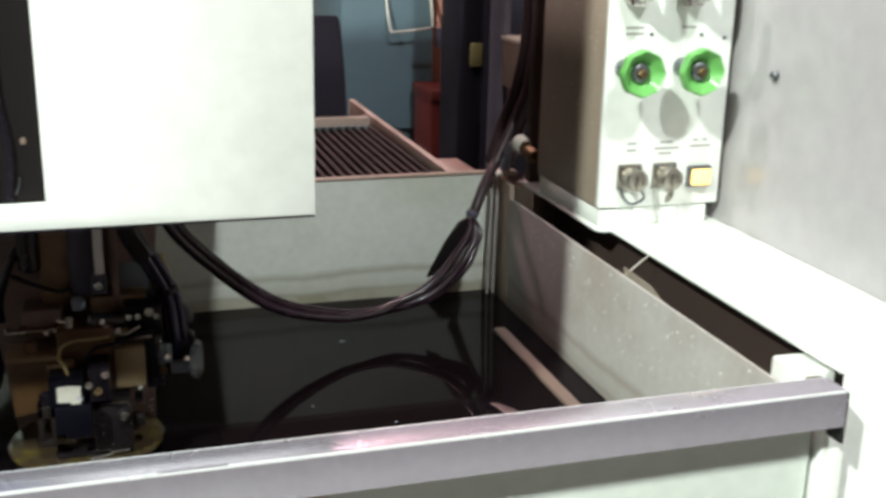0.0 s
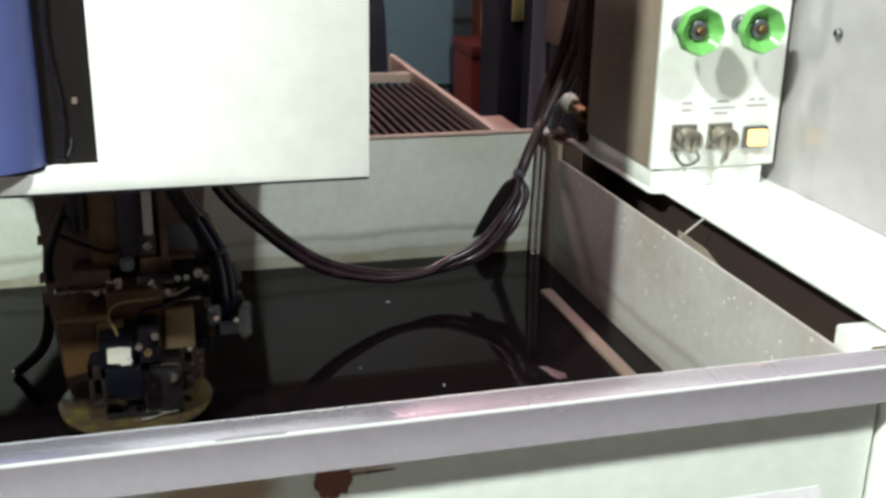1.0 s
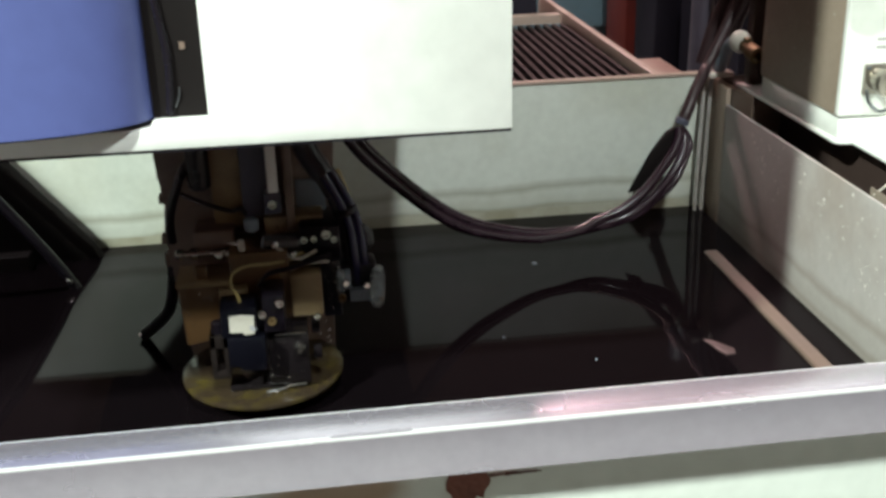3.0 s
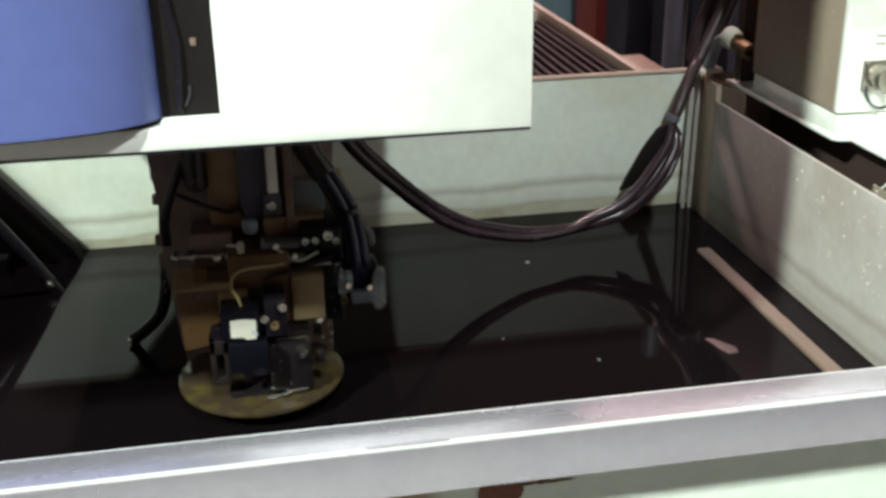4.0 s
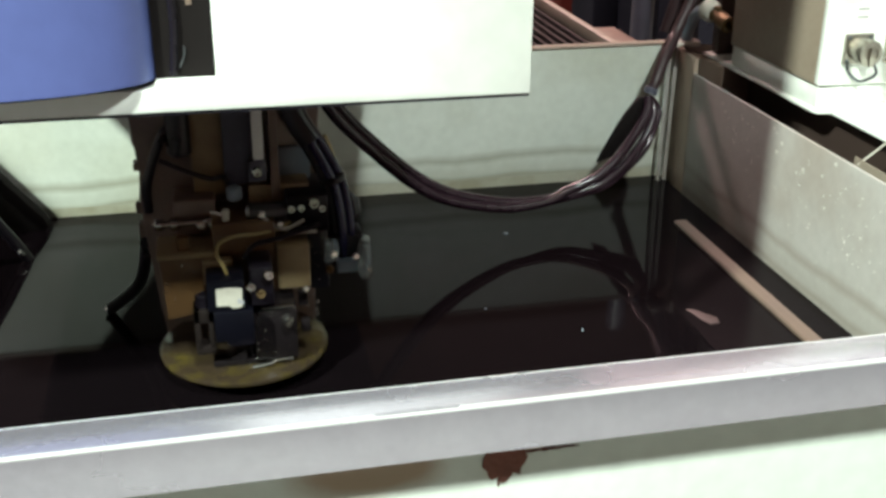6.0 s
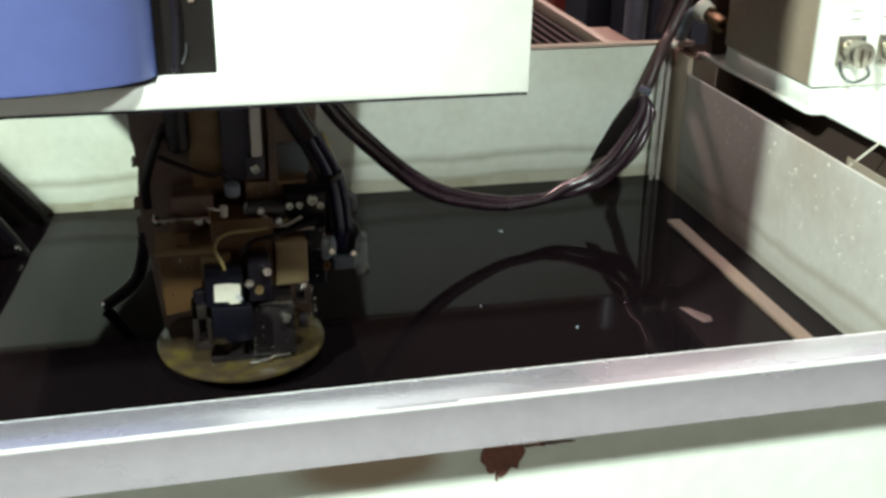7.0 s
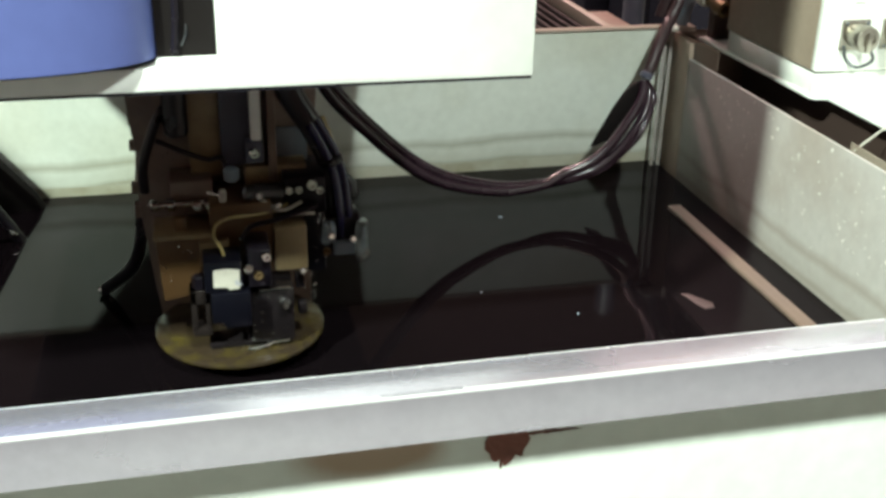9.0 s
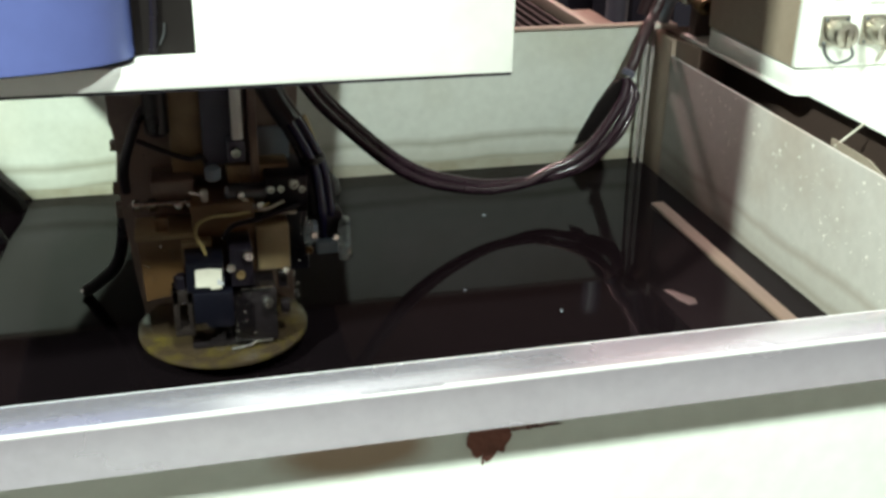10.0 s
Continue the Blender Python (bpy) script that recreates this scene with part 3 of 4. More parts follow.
def splashes_bm(seed, count, x, ys, zs):
    """Dried drops on a face that looks towards -x."""
    rnd, bm = random.Random(seed), bmesh.new()
    for k in range(count):
        r = rnd.uniform(0.0003, 0.0009) * (1.5 if rnd.random() < 0.15 else 1)
        y = ys[0] + (ys[1] - ys[0]) * rnd.betavariate(2, 2)
        z = zs[0] + (zs[1] - zs[0]) * rnd.betavariate(2, 2)
        m = Matrix.Translation((x, y, z)) @ Matrix.Diagonal((r * 0.35, r, r * 1.2, 1))
        bmesh.ops.create_icosphere(bm, subdivisions=1, radius=1.0, matrix=m)
    return bm


tagged(part("dried_splashes", splashes_bm(5, 110, 0.371, (0.40, 0.54), (1.03, 1.26)), IVORY, cbox, "pale dried splashes"), kind="stuff")
tagged(part("dried_splashes", splashes_bm(6, 120, 0.359, (0.08, 0.56), (0.88, 0.977)), DROP, tank, "pale dried splashes"), kind="stuff")

# drain cock on the back corner
cock = thing("drain_cock", "brass drain cock in a white plastic collar by the box", "tap", (0.36, 0.58, 1.0))
part("foot", box_bm(0.350, 0.377, 0.618, 0.640, 1.0006, 1.006, 0.002), IVORY, cock)
part("neck", tube_bm([(0.364, 0.628, 1.004), (0.366, 0.624, 1.022), (0.367, 0.612, 1.036), (0.367, 0.594, 1.043)], 0.0058, 14, 6), PALE_BLUE, cock)
part("collar", turned_bm([(0.0085, 0), (0.0105, 0.002), (0.0108, 0.006), (0.0098, 0.008), (0.0108, 0.010), (0.0085, 0.015)], (0.366, 0.592, 1.045), (0.12, -1, -0.22), 18), IVORY, cock, "white plastic collar")
part("spout", turned_bm([(0.0068, 0), (0.0068, 0.010), (0.0078, 0.012), (0.0078, 0.026), (0.0052, 0.026), (0.0046, 0.018)], (0.368, 0.578, 1.0415), (0.12, -1, -0.22), 20), BRASS, cock, "stained brass spout")
part("lever", box_bm(0.365, 0.3705, 0.568, 0.580, 1.0470, 1.0500, 0.001), BRASS, cock)

# ---- machine head ----
head = thing("machine_head", "white sheet-metal machine head with a bowed blue front panel", "machine head", (-0.1, 0.3, 1.09))
part("front_cover", prism_bm([(-0.45, 1.0885), (0.058, 1.0885), (0.058, 1.70), (-0.1125, 1.70), (-0.1125, 1.1042), (-0.1437, 1.1042), (-0.1437, 1.1008), (-0.45, 1.1008)], "y", 0.173, 0.30, 0.0010), WHITE, head, "white enamelled front cover")
part("bottom_seam", box_bm(-0.445, 0.0575, 0.1745, 0.29, 1.0868, 1.0884), DARK, head, "dark seam under the cover")
# Solid black filling paints the darkness of the open slot.
slot = part("slot", box_bm(-0.1432, -0.1130, 0.183, 0.2995, 1.1045, 1.70), BLACK, head, "black block for the shade in the open slot")
part("slot_cable", tube_bm([(-0.134, 0.1825, 1.106), (-0.132, 0.1820, 1.14), (-0.137, 0.182, 1.19), (-0.131, 0.182, 1.27)], 0.0022, 8, 6), RUBBER, slot)
part("slot_tie", tube_bm([(-0.1305, 0.1825, 1.110), (-0.128, 0.182, 1.116), (-0.1275, 0.1825, 1.121)], 0.0005, 6, 4), STEEL, slot)
part("slot_tag", box_bm(-0.125, -0.122, 0.1822, 0.1829, 1.142, 1.146, 0.0002), BROWN, slot)
arc = [(-0.1435, 0.30)] + [(-0.1435 - 0.19 * (1 - math.cos(a)) * 0.5 - 0.003 * a, 0.185 - 0.036 * math.sin(a)) for a in [i * math.pi / 2 / 12 for i in range(13)]] + [(-0.45, 0.143), (-0.45, 0.30)]
part("blue_panel", prism_bm(arc, "z", 1.1045, 1.70), BLUE, head, "bowed blue enamelled panel")
part("blue_trim", prism_bm([(x, y + 0.003 if y < 0.29 else y) for x, y in arc], "z", 1.1030, 1.1043), DARK, head)
# Out of view; length and dark tone chosen to stop lamp light and bounce.
part("column", box_bm(-0.319, 0.045, 0.302, 1.05, 1.0885, 1.70, 0.002), DARK, head, "unseen dark column blocking light behind the head")

# ---- nozzle arm with its fittings ----
arm = thing("nozzle_arm", "brown stained nozzle arm with fittings, wires and hoses", "machine arm", (-0.1, 0.37, 0.86))
plate = part("plate", prism_bm([(-0.176, 1.088), (-0.172, 1.02), (-0.169, 0.99), (-0.171, 0.97), (-0.168, 0.93), (-0.163, 0.88), (-0.156, 0.83), (-0.05, 0.83), (-0.046, 0.95), (-0.036, 1.088)], "y", 0.366, 0.40, 0.001), BROWN, arm, "brown stained backing plate")
for z, w, h in ((1.016, 0.0012, 0.006), (0.994, 0.002, 0.003), (0.962, 0.0034, 0.0032), (0.945, 0.0026, 0.005)):
    part("edge_lug", box_bm(-0.171 - w, -0.168, 0.368, 0.378, z - h, z + h, 0.0006), BROWN, plate)
part("upright", box_bm(-0.132, -0.110, 0.352, 0.3655, 0.975, 1.07, 0.001), BEIGE, arm, "beige stained upright")
part("block", box_bm(-0.110, -0.0895, 0.345, 0.3655, 0.984, 1.085, 0.0015), GREY_BLUE, arm, "grey-blue metal block")
bar = part("white_bar", box_bm(-0.0902, -0.0828, 0.328, 0.336, 1.0070, 1.085, 0.001), WHITE, arm, "white plastic bar")
cp = part("clamp_plate", box_bm(-0.0935, -0.0815, 0.334, 0.3445, 0.9890, 1.0045, 0.001), GREY_BLUE, arm)
part("clamp_screw", screw_bm((-0.0880, 0.334, 0.997), (0, -1, 0), 0.0038, 0.004), CHROME, cp)
part("edge_bar", box_bm(-0.0785, -0.0725, 0.335, 0.3655, 0.975, 1.085, 0.001), BROWN, arm)
part("tag", box_bm(-0.0710, -0.0490, 0.357, 0.3605, 0.9790, 1.0060, 0.0006), PALE_BLUE, arm, "pale blue plastic tag")
part("cross_block", box_bm(-0.0950, -0.0520, 0.338, 0.3655, 0.9720, 0.9850, 0.001), BEIGE, arm, "beige cross block")
cyl = part("cylinder", turned_bm([(0.004, 0), (0.0062, 0.002), (0.0062, 0.026), (0.005, 0.027), (0.005, 0.036), (0.003, 0.038)], (-0.098, 0.325, 0.9705), (1, 0, -0.03), 20), STEEL, arm, "dark steel cylinder")
for x, z, r in ((-0.0670, 0.9740, 0.0032), (-0.0600, 0.9742, 0.0030), (-0.0510, 0.9770, 0.0042), (-0.0455, 0.9730, 0.0032)):
    part("cap_screw", screw_bm((x, 0.319, z), (0, -1, 0.1), r, 0.005), CHROME, arm)
part("screw_block", box_bm(-0.070, -0.041, 0.319, 0.3655, 0.955, 0.982, 0.0015), NAVY, arm)
part("lead_bolt", turned_bm([(0.0026, 0), (0.0026, 0.008), (0.0016, 0.009)], (-0.112, 0.316, 0.970), (0, -0.3, 1), 12), IVORY, arm)
part("pin", tube_bm([(-0.122, 0.33, 0.971), (-0.113, 0.318, 0.9725)], 0.0008, 8, 3), CHROME, arm)
part("spindle", turned_bm([(0.003, 0), (0.0042, 0.001), (0.0042, 0.005), (0.0025, 0.006), (0.0025, 0.010), (0.0046, 0.011), (0.0046, 0.016), (0.0022, 0.017), (0.0022, 0.034), (0.0036, 0.035), (0.0036, 0.040)], (-0.1605, 0.332, 0.9632), (1, 0, 0), 18), CHROME, arm, "turned steel spindle")
part("spindle_bracket", box_bm(-0.147, -0.118, 0.336, 0.3655, 0.952, 0.978, 0.0015), BROWN, arm)
amber = part("resin_block", prism_bm([(-0.1590, 0.9490), (-0.1215, 0.9490), (-0.1215, 0.9080), (-0.1565, 0.9020)], "y", 0.305, 0.34, 0.0012), AMBER, arm, "amber-brown resin block")
part("resin_post", box_bm(-0.1460, -0.1375, 0.312, 0.32, 0.9492, 0.9605, 0.001), AMBER, amber)
part("resin_cap", box_bm(-0.1600, -0.1205, 0.3045, 0.341, 0.9475, 0.9510, 0.0006), BEIGE, amber)
part("beige_block", box_bm(-0.0790, -0.0565, 0.306, 0.335, 0.9185, 0.9510, 0.001), BEIGE, arm, "beige resin block")
part("navy_block", box_bm(-0.0560, -0.0425, 0.315, 0.35, 0.9120, 0.9570, 0.0012), NAVY, arm, "navy plastic block")
part("spacer", box_bm(-0.122, -0.079, 0.312, 0.36, 0.918, 0.968, 0.0015), AMBER, arm)

body = part("sensor", box_bm(-0.1285, -0.1035, 0.2745, 0.300, 0.9205, 0.9425, 0.001), NAVY, arm, "black sensor with a white label")
part("sensor_label", prism_bm([(-0.1228, 0.9250), (-0.1140, 0.9245), (-0.1125, 0.9225), (-0.1058, 0.9230), (-0.1052, 0.9365), (-0.1140, 0.9378), (-0.1225, 0.9372)], "y", 0.2735, 0.2744), IVORY, body, "white label")
part("label_mark", box_bm(-0.1085, -0.1065, 0.2731, 0.2734, 0.926, 0.9295), GREY_INK, body)
part("label_mark", box_bm(-0.1065, -0.1045, 0.2731, 0.2734, 0.9255, 0.9275), GREY_INK, body)
part("sensor_back", box_bm(-0.130, -0.110, 0.301, 0.310, 0.928, 0.946, 0.001), BEIGE, body)
part("sensor_foot", prism_bm([(-0.1250, 0.9204), (-0.0990, 0.9204), (-0.0990, 0.8960), (-0.1010, 0.8945), (-0.1160, 0.8945), (-0.1180, 0.8985), (-0.1250, 0.8985)], "y", 0.272, 0.300, 0.0008), NAVY, body, "navy sensor foot")
br = part("bracket", merge(box_bm(-0.1385, -0.1345, 0.284, 0.300, 0.888, 0.918, 0.0005), box_bm(-0.1385, -0.1255, 0.284, 0.300, 0.884, 0.8895, 0.0005), box_bm(-0.1290, -0.1255, 0.284, 0.300, 0.888, 0.918, 0.0005), box_bm(-0.1385, -0.1255, 0.284, 0.300, 0.908, 0.918, 0.0005)), DARK_STEEL, arm, "dark steel bracket")
part("bracket_nut", turned_bm([(0.005, 0), (0.005, 0.008), (0.0035, 0.009)], (-0.132, 0.290, 0.9185), (0, 0, 1), 6), RUBBER, br)
right = part("slide_block", box_bm(-0.0985, -0.0690, 0.286, 0.315, 0.874, 0.9140, 0.0008), OILY, arm, "oily black slide block")
part("bright_edge", box_bm(-0.0930, -0.0705, 0.2850, 0.2870, 0.9140, 0.9152, 0.0003), CHROME, right)
part("pivot_screw", screw_bm((-0.0755, 0.286, 0.9045), (0, -1, 0), 0.0040, 0.008), CHROME, right)
part("top_screw", screw_bm((-0.0990, 0.2735, 0.9370), (0, -1, 0.4), 0.0032, 0.004), CHROME, arm)
part("brass_screw", screw_bm((-0.0930, 0.2750, 0.9310), (0, -1, 0.3), 0.0034, 0.004), BRASS, arm)
part("side_screw", screw_bm((-0.0885, 0.2780, 0.9430), (0.3, -1, 0.3), 0.0034, 0.006), CHROME, arm)
part("screw_holder", box_bm(-0.0995, -0.0840, 0.279, 0.31, 0.920, 0.948, 0.0015), RUBBER, arm)
part("glass_fitting", box_bm(-0.0665, -0.0600, 0.297, 0.304, 0.9080, 0.9200, 0.001), OILY, arm, "oily dark fitting")
part("glass_fitting", box_bm(-0.0660, -0.0595, 0.290, 0.296, 0.8910, 0.9010, 0.001), OILY, arm, "oily dark fitting")

clip = part("hose_clamp", box_bm(-0.0440, -0.0350, 0.316, 0.33, 0.9320, 0.9450, 0.001), PALE_BLUE, arm, "pale blue hose clamp")
part("clamp_tongue", box_bm(-0.0360, -0.0200, 0.317, 0.325, 0.9215, 0.9305, 0.001), PALE_BLUE, clip)
part("clamp_ring", turned_bm([(0.0145, 0), (0.016, 0.001), (0.016, 0.006), (0.0145, 0.007), (0.0125, 0.006), (0.0125, 0.001)], (-0.0185, 0.326, 0.9290), (1, -0.25, 0), 24), CLEAR, clip, "clear plastic ring")
part("clamp_bolt", screw_bm((-0.0420, 0.3155, 0.9270), (0, -1, 0), 0.0030, 0.004), BRASS, clip)
part("clamp_bolt", screw_bm((-0.0145, 0.3190, 0.9205), (0, -1, 0), 0.0036, 0.005), CHROME, clip)
part("clamp_body", box_bm(-0.0440, -0.0150, 0.326, 0.35, 0.917, 0.948, 0.003), NAVY, clip)

disc = part("disc", turned_bm([(0.0590, 0), (0.0603, 0.0005), (0.0605, 0.0012), (0.0605, 0.0026), (0.0602, 0.0033), (0.0592, 0.0038), (0.030, 0.0038), (0.029, 0.0030)], (-0.1050, 0.326, 0.8655), (0, 0, 1), 72), DISC, arm, "round yellow-brown stained disc")
part("disc_neck", turned_bm([(0.02, 0), (0.02, 0.03), (0.016, 0.036)], (-0.103, 0.34, 0.8693), (0, 0, 1), 28), BROWN, disc)
part("jet_bar", tube_bm([(-0.102, 0.283, 0.8712), (-0.089, 0.2845, 0.8718), (-0.085, 0.287, 0.8726), (-0.073, 0.288, 0.8730)], 0.0014, 10, 4), CHROME, disc, "small bright steel bar")
part("base_bar", box_bm(-0.128, -0.085, 0.290, 0.31, 0.8694, 0.8740, 0.001), OILY, disc)

for x, y, z, r in ((-0.1195, 0.332, 0.9632, 0.0048), (-0.1290, 0.332, 0.9632, 0.0040), (-0.0885, 0.3165, 0.9735, 0.0030), (-0.0760, 0.3165, 0.9655, 0.0028), (-0.0395, 0.3155, 0.9400, 0.0032), (-0.0240, 0.3165, 0.9365, 0.0030), (-0.0620, 0.2965, 0.9240, 0.0026)):
    part("small_nut", turned_bm([(r * 0.8, 0), (r, 0.001), (r, 0.0035), (r * 0.7, 0.0042), (r * 0.4, 0.0042)], (x, y - 0.004, z), (0.15, -1, 0.2), 6), CHROME, arm, "bright wet nut")
for x, z0, z1 in ((-0.0425, 0.9330, 0.9500), (-0.0160, 0.9270, 0.9460)):
    part("clear_tube", turned_bm([(0.0030, 0), (0.0034, 0.001), (0.0034, z1 - z0 - 0.001), (0.0030, z1 - z0)], (x, 0.3125, z0), (0, -0.05, 1), 14), CLEAR, arm, "clear plastic tube")
part("hose_wrap", tube_bm([(-0.071, 0.336, 1.084), (-0.062, 0.334, 1.040), (-0.050, 0.330, 1.018)], 0.0088, 14, 6), RUBBER, arm, "black wrapped hose bundle")

# Tiny chrome drops scattered to give the wet arm its sparkle highlights.
drops = bmesh.new()
rnd = random.Random(21)
for k in range(120):
    spot = rnd.choice(((-0.165, -0.05, 0.366, 0.88, 1.03), (-0.157, -0.123, 0.305, 0.908, 0.945), (-0.094, -0.053, 0.338, 0.973, 0.984), (-0.128, -0.1, 0.2745, 0.897, 0.920), (-0.055, -0.043, 0.315, 0.914, 0.955), (-0.043, -0.016, 0.326, 0.919, 0.946), (-0.098, -0.070, 0.2855, 0.876, 0.913), (-0.060, -0.052, 0.297, 0.890, 0.920)))
    r = rnd.uniform(0.0003, 0.0008)
    m = Matrix.Translation((rnd.uniform(spot[0], spot[1]), spot[2], rnd.uniform(spot[3], spot[4]))) @ Matrix.Diagonal((r, r * 0.6, r * 1.3, 1))
    bmesh.ops.create_icosphere(drops, subdivisions=1, radius=1.0, matrix=m)
tagged(part("glint_drops", drops, CHROME, arm, "tiny chrome drops added as glints of the wet arm"), kind="stuff")
part("yellow_wire", tube_bm([(-0.1140, 0.287, 0.938), (-0.1160, 0.285, 0.9480), (-0.1200, 0.288, 0.9555), (-0.1180, 0.294, 0.9615), (-0.1080, 0.30, 0.9635), (-0.0910, 0.309, 0.9605), (-0.0770, 0.315, 0.9605), (-0.068, 0.318, 0.964)], 0.0012, 10, 8), YELLOW_WIRE, arm, "thin yellow wire")
part("pale_wire", tube_bm([(-0.090, 0.316, 0.972), (-0.082, 0.314, 0.9665), (-0.072, 0.313, 0.961), (-0.0585, 0.3135, 0.9665)], 0.0013, 10, 6), IVORY, arm, "thin pale wire")
part("pale_wire", tube_bm([(-0.078, 0.314, 0.952), (-0.066, 0.3125, 0.957), (-0.050, 0.313, 0.9575)], 0.0011, 10, 6), IVORY, arm, "thin pale wire")
part("black_wire", tube_bm([(-0.102, 0.305, 0.945), (-0.094, 0.303, 0.955), (-0.078, 0.306, 0.957), (-0.060, 0.310, 0.9605), (-0.048, 0.314, 0.962)], 0.0018, 10, 6), RUBBER, arm)
part("left_hose", tube_bm([(-0.128, 0.352, 1.085), (-0.134, 0.350, 1.040), (-0.149, 0.349, 1.024), (-0.1575, 0.349, 1.006), (-0.1640, 0.350, 0.985), (-0.1645, 0.352, 0.966)], 0.0035, 12, 6), RUBBER, arm, "bent black hose")
part("hose_stub", turned_bm([(0.007, 0), (0.0085, 0.002), (0.0085, 0.08)], (-0.1395, 0.348, 1.008), (0, 0, 1), 20), RUBBER, arm)
part("small_cable", tube_bm([(-0.1540, 0.347, 1.005), (-0.136, 0.345, 0.9965), (-0.120, 0.345, 0.990), (-0.112, 0.342, 0.992), (-0.108, 0.342, 0.988)], 0.0018, 10, 6), RUBBER, arm)
part("cable_plug", turned_bm([(0.004, 0), (0.0055, 0.002), (0.0055, 0.009), (0.003, 0.011)], (-0.1045, 0.338, 0.9755), (0, 0, 1), 16), PALE_BLUE, arm)
for k, (dx, dy, mat) in enumerate(((0, 0, NAVY_HOSE), (0.0065, 0.004, NAVY_HOSE), (-0.005, 0.006, RUBBER), (0.003, 0.010, RUBBER))):
    part("feed_hose", tube_bm([(-0.071 + dx, 0.342 + dy, 1.086), (-0.064 + dx, 0.341 + dy, 1.040), (-0.0475 + dx, 0.336 + dy, 1.011), (-0.0345 + dx, 0.331 + dy, 0.982), (-0.0305 + dx, 0.326 + dy, 0.950), (-0.0300 + dx, 0.328 + dy, 0.930)], 0.0036, 12, 8), mat, arm, "dark blue feed hose" if mat is NAVY_HOSE else "black feed hose")
part("hose_sleeve", tube_bm([(-0.0400, 0.344, 1.017), (-0.0340, 0.342, 1.000), (-0.0285, 0.341, 0.981)], 0.0028, 10, 6), YELLOW_WIRE, arm, "yellowed sleeve")
part("hose_tie", turned_bm([(0.0085, 0), (0.0095, 0.001), (0.0095, 0.004), (0.0085, 0.005)], (-0.036, 0.336, 0.990), (0.3, 0, -1), 16), RUBBER, arm)
part("hose_knot", turned_bm([(0.002, 0), (0.006, 0.004), (0.0065, 0.014), (0.003, 0.02)], (-0.020, 0.338, 0.955), (-0.2, 0, 1), 9), RUBBER, arm)
part("foot_hose", tube_bm([(-0.169, 0.378, 0.945), (-0.172, 0.384, 0.918), (-0.180, 0.398, 0.890), (-0.196, 0.416, 0.868), (-0.2075, 0.428, 0.8555)], 0.0046, 12, 6), RUBBER, arm, "short black hose dipping into the liquid")
part("foot_tip", turned_bm([(0.0022, 0), (0.0026, 0.002), (0.001, 0.003)], (-0.2085, 0.4255, 0.8570), (-0.3, -0.5, 1), 10), CHROME, arm)

# ---- hanging cables ----
cable = solid("hanging_cable", merge(
    tube_bm([(-0.040, 0.43, 1.088), (-0.030, 0.44, 1.020), (0.012, 0.455, 0.966), (0.070, 0.485, 0.912), (0.135, 0.508, 0.886), (0.185, 0.522, 0.882), (0.2140, 0.5323, 0.8891), (0.2377, 0.5339, 0.8972), (0.2612, 0.5422, 0.9107), (0.2827, 0.5558, 0.9273), (0.2993, 0.5675, 0.9439), (0.3061, 0.5753, 0.9546), (0.3070, 0.5812, 0.9614)], 0.0050, 14, 10),
    tube_bm([(-0.034, 0.438, 1.088), (-0.024, 0.447, 1.022), (0.018, 0.462, 0.968), (0.076, 0.490, 0.916), (0.140, 0.514, 0.889), (0.188, 0.526, 0.883), (0.2166, 0.5342, 0.8835), (0.2434, 0.5338, 0.8905), (0.2710, 0.5441, 0.9039), (0.2934, 0.5578, 0.9204), (0.3080, 0.5685, 0.9380), (0.3129, 0.5773, 0.9507), (0.3090, 0.5831, 0.9604)], 0.0046, 14, 10),
    tube_bm([(0.150, 0.510, 0.882), (0.2049, 0.5317, 0.8801), (0.2476, 0.5349, 0.8883), (0.2758, 0.5480, 0.9000), (0.2993, 0.5607, 0.9146), (0.3129, 0.5714, 0.9351), (0.3187, 0.5792, 0.9468), (0.3129, 0.5870, 0.9594)], 0.0038, 14, 10)), CABLE, "black cables hanging in a loop over the liquid", "cable")
sleeve = thing("cable_sleeve", "black sleeved cable bundle rising beside the connection box", "cable bundle", (0.33, 0.62, 0.97))
part("sleeve", tube_bm([(0.3119, 0.5861, 0.9643), (0.3175, 0.5886, 0.9746), (0.3280, 0.5987, 0.9920), (0.3411, 0.6116, 1.0075), (0.3524, 0.6227, 1.0203), (0.384, 0.638, 1.075), (0.402, 0.65, 1.12), (0.412, 0.66, 1.24), (0.412, 0.66, 1.50)], 0.0058, 14, 8), SLEEVE, sleeve)
# Flat black blade stands for the dark gap between the strands.
part("sleeve_mouth", prism_bm([(0.3012, 0.9624), (0.2944, 0.9585), (0.2875, 0.9497), (0.2788, 0.9370), (0.2710, 0.9224), (0.2632, 0.9078), (0.2583, 0.8971), (0.2739, 0.9029), (0.2895, 0.9195), (0.3002, 0.9380), (0.3051, 0.9536)], "y", 0.578, 0.584, 0.001), BLACK, sleeve, "black blade for the shaded inside of the split sleeve")
part("collar", turned_bm([(0.0055, 0), (0.007, 0.001), (0.007, 0.006), (0.0055, 0.007)], (0.3110, 0.5861, 0.9634), (0.42, 0.05, 1), 16), GREY_BLUE, sleeve, "pale plastic collar")
for dx, dy in ((0.012, 0.012), (0.022, 0.02), (0.004, 0.024)):
    part("strand", tube_bm([(0.362 + dx, 0.655 + dy, 1.002), (0.376 + dx, 0.658 + dy, 1.045), (0.397 + dx, 0.662 + dy, 1.10), (0.408 + dx, 0.664 + dy, 1.20), (0.408 + dx, 0.664 + dy, 1.50)], 0.0085, 12, 6), SLEEVE, sleeve)

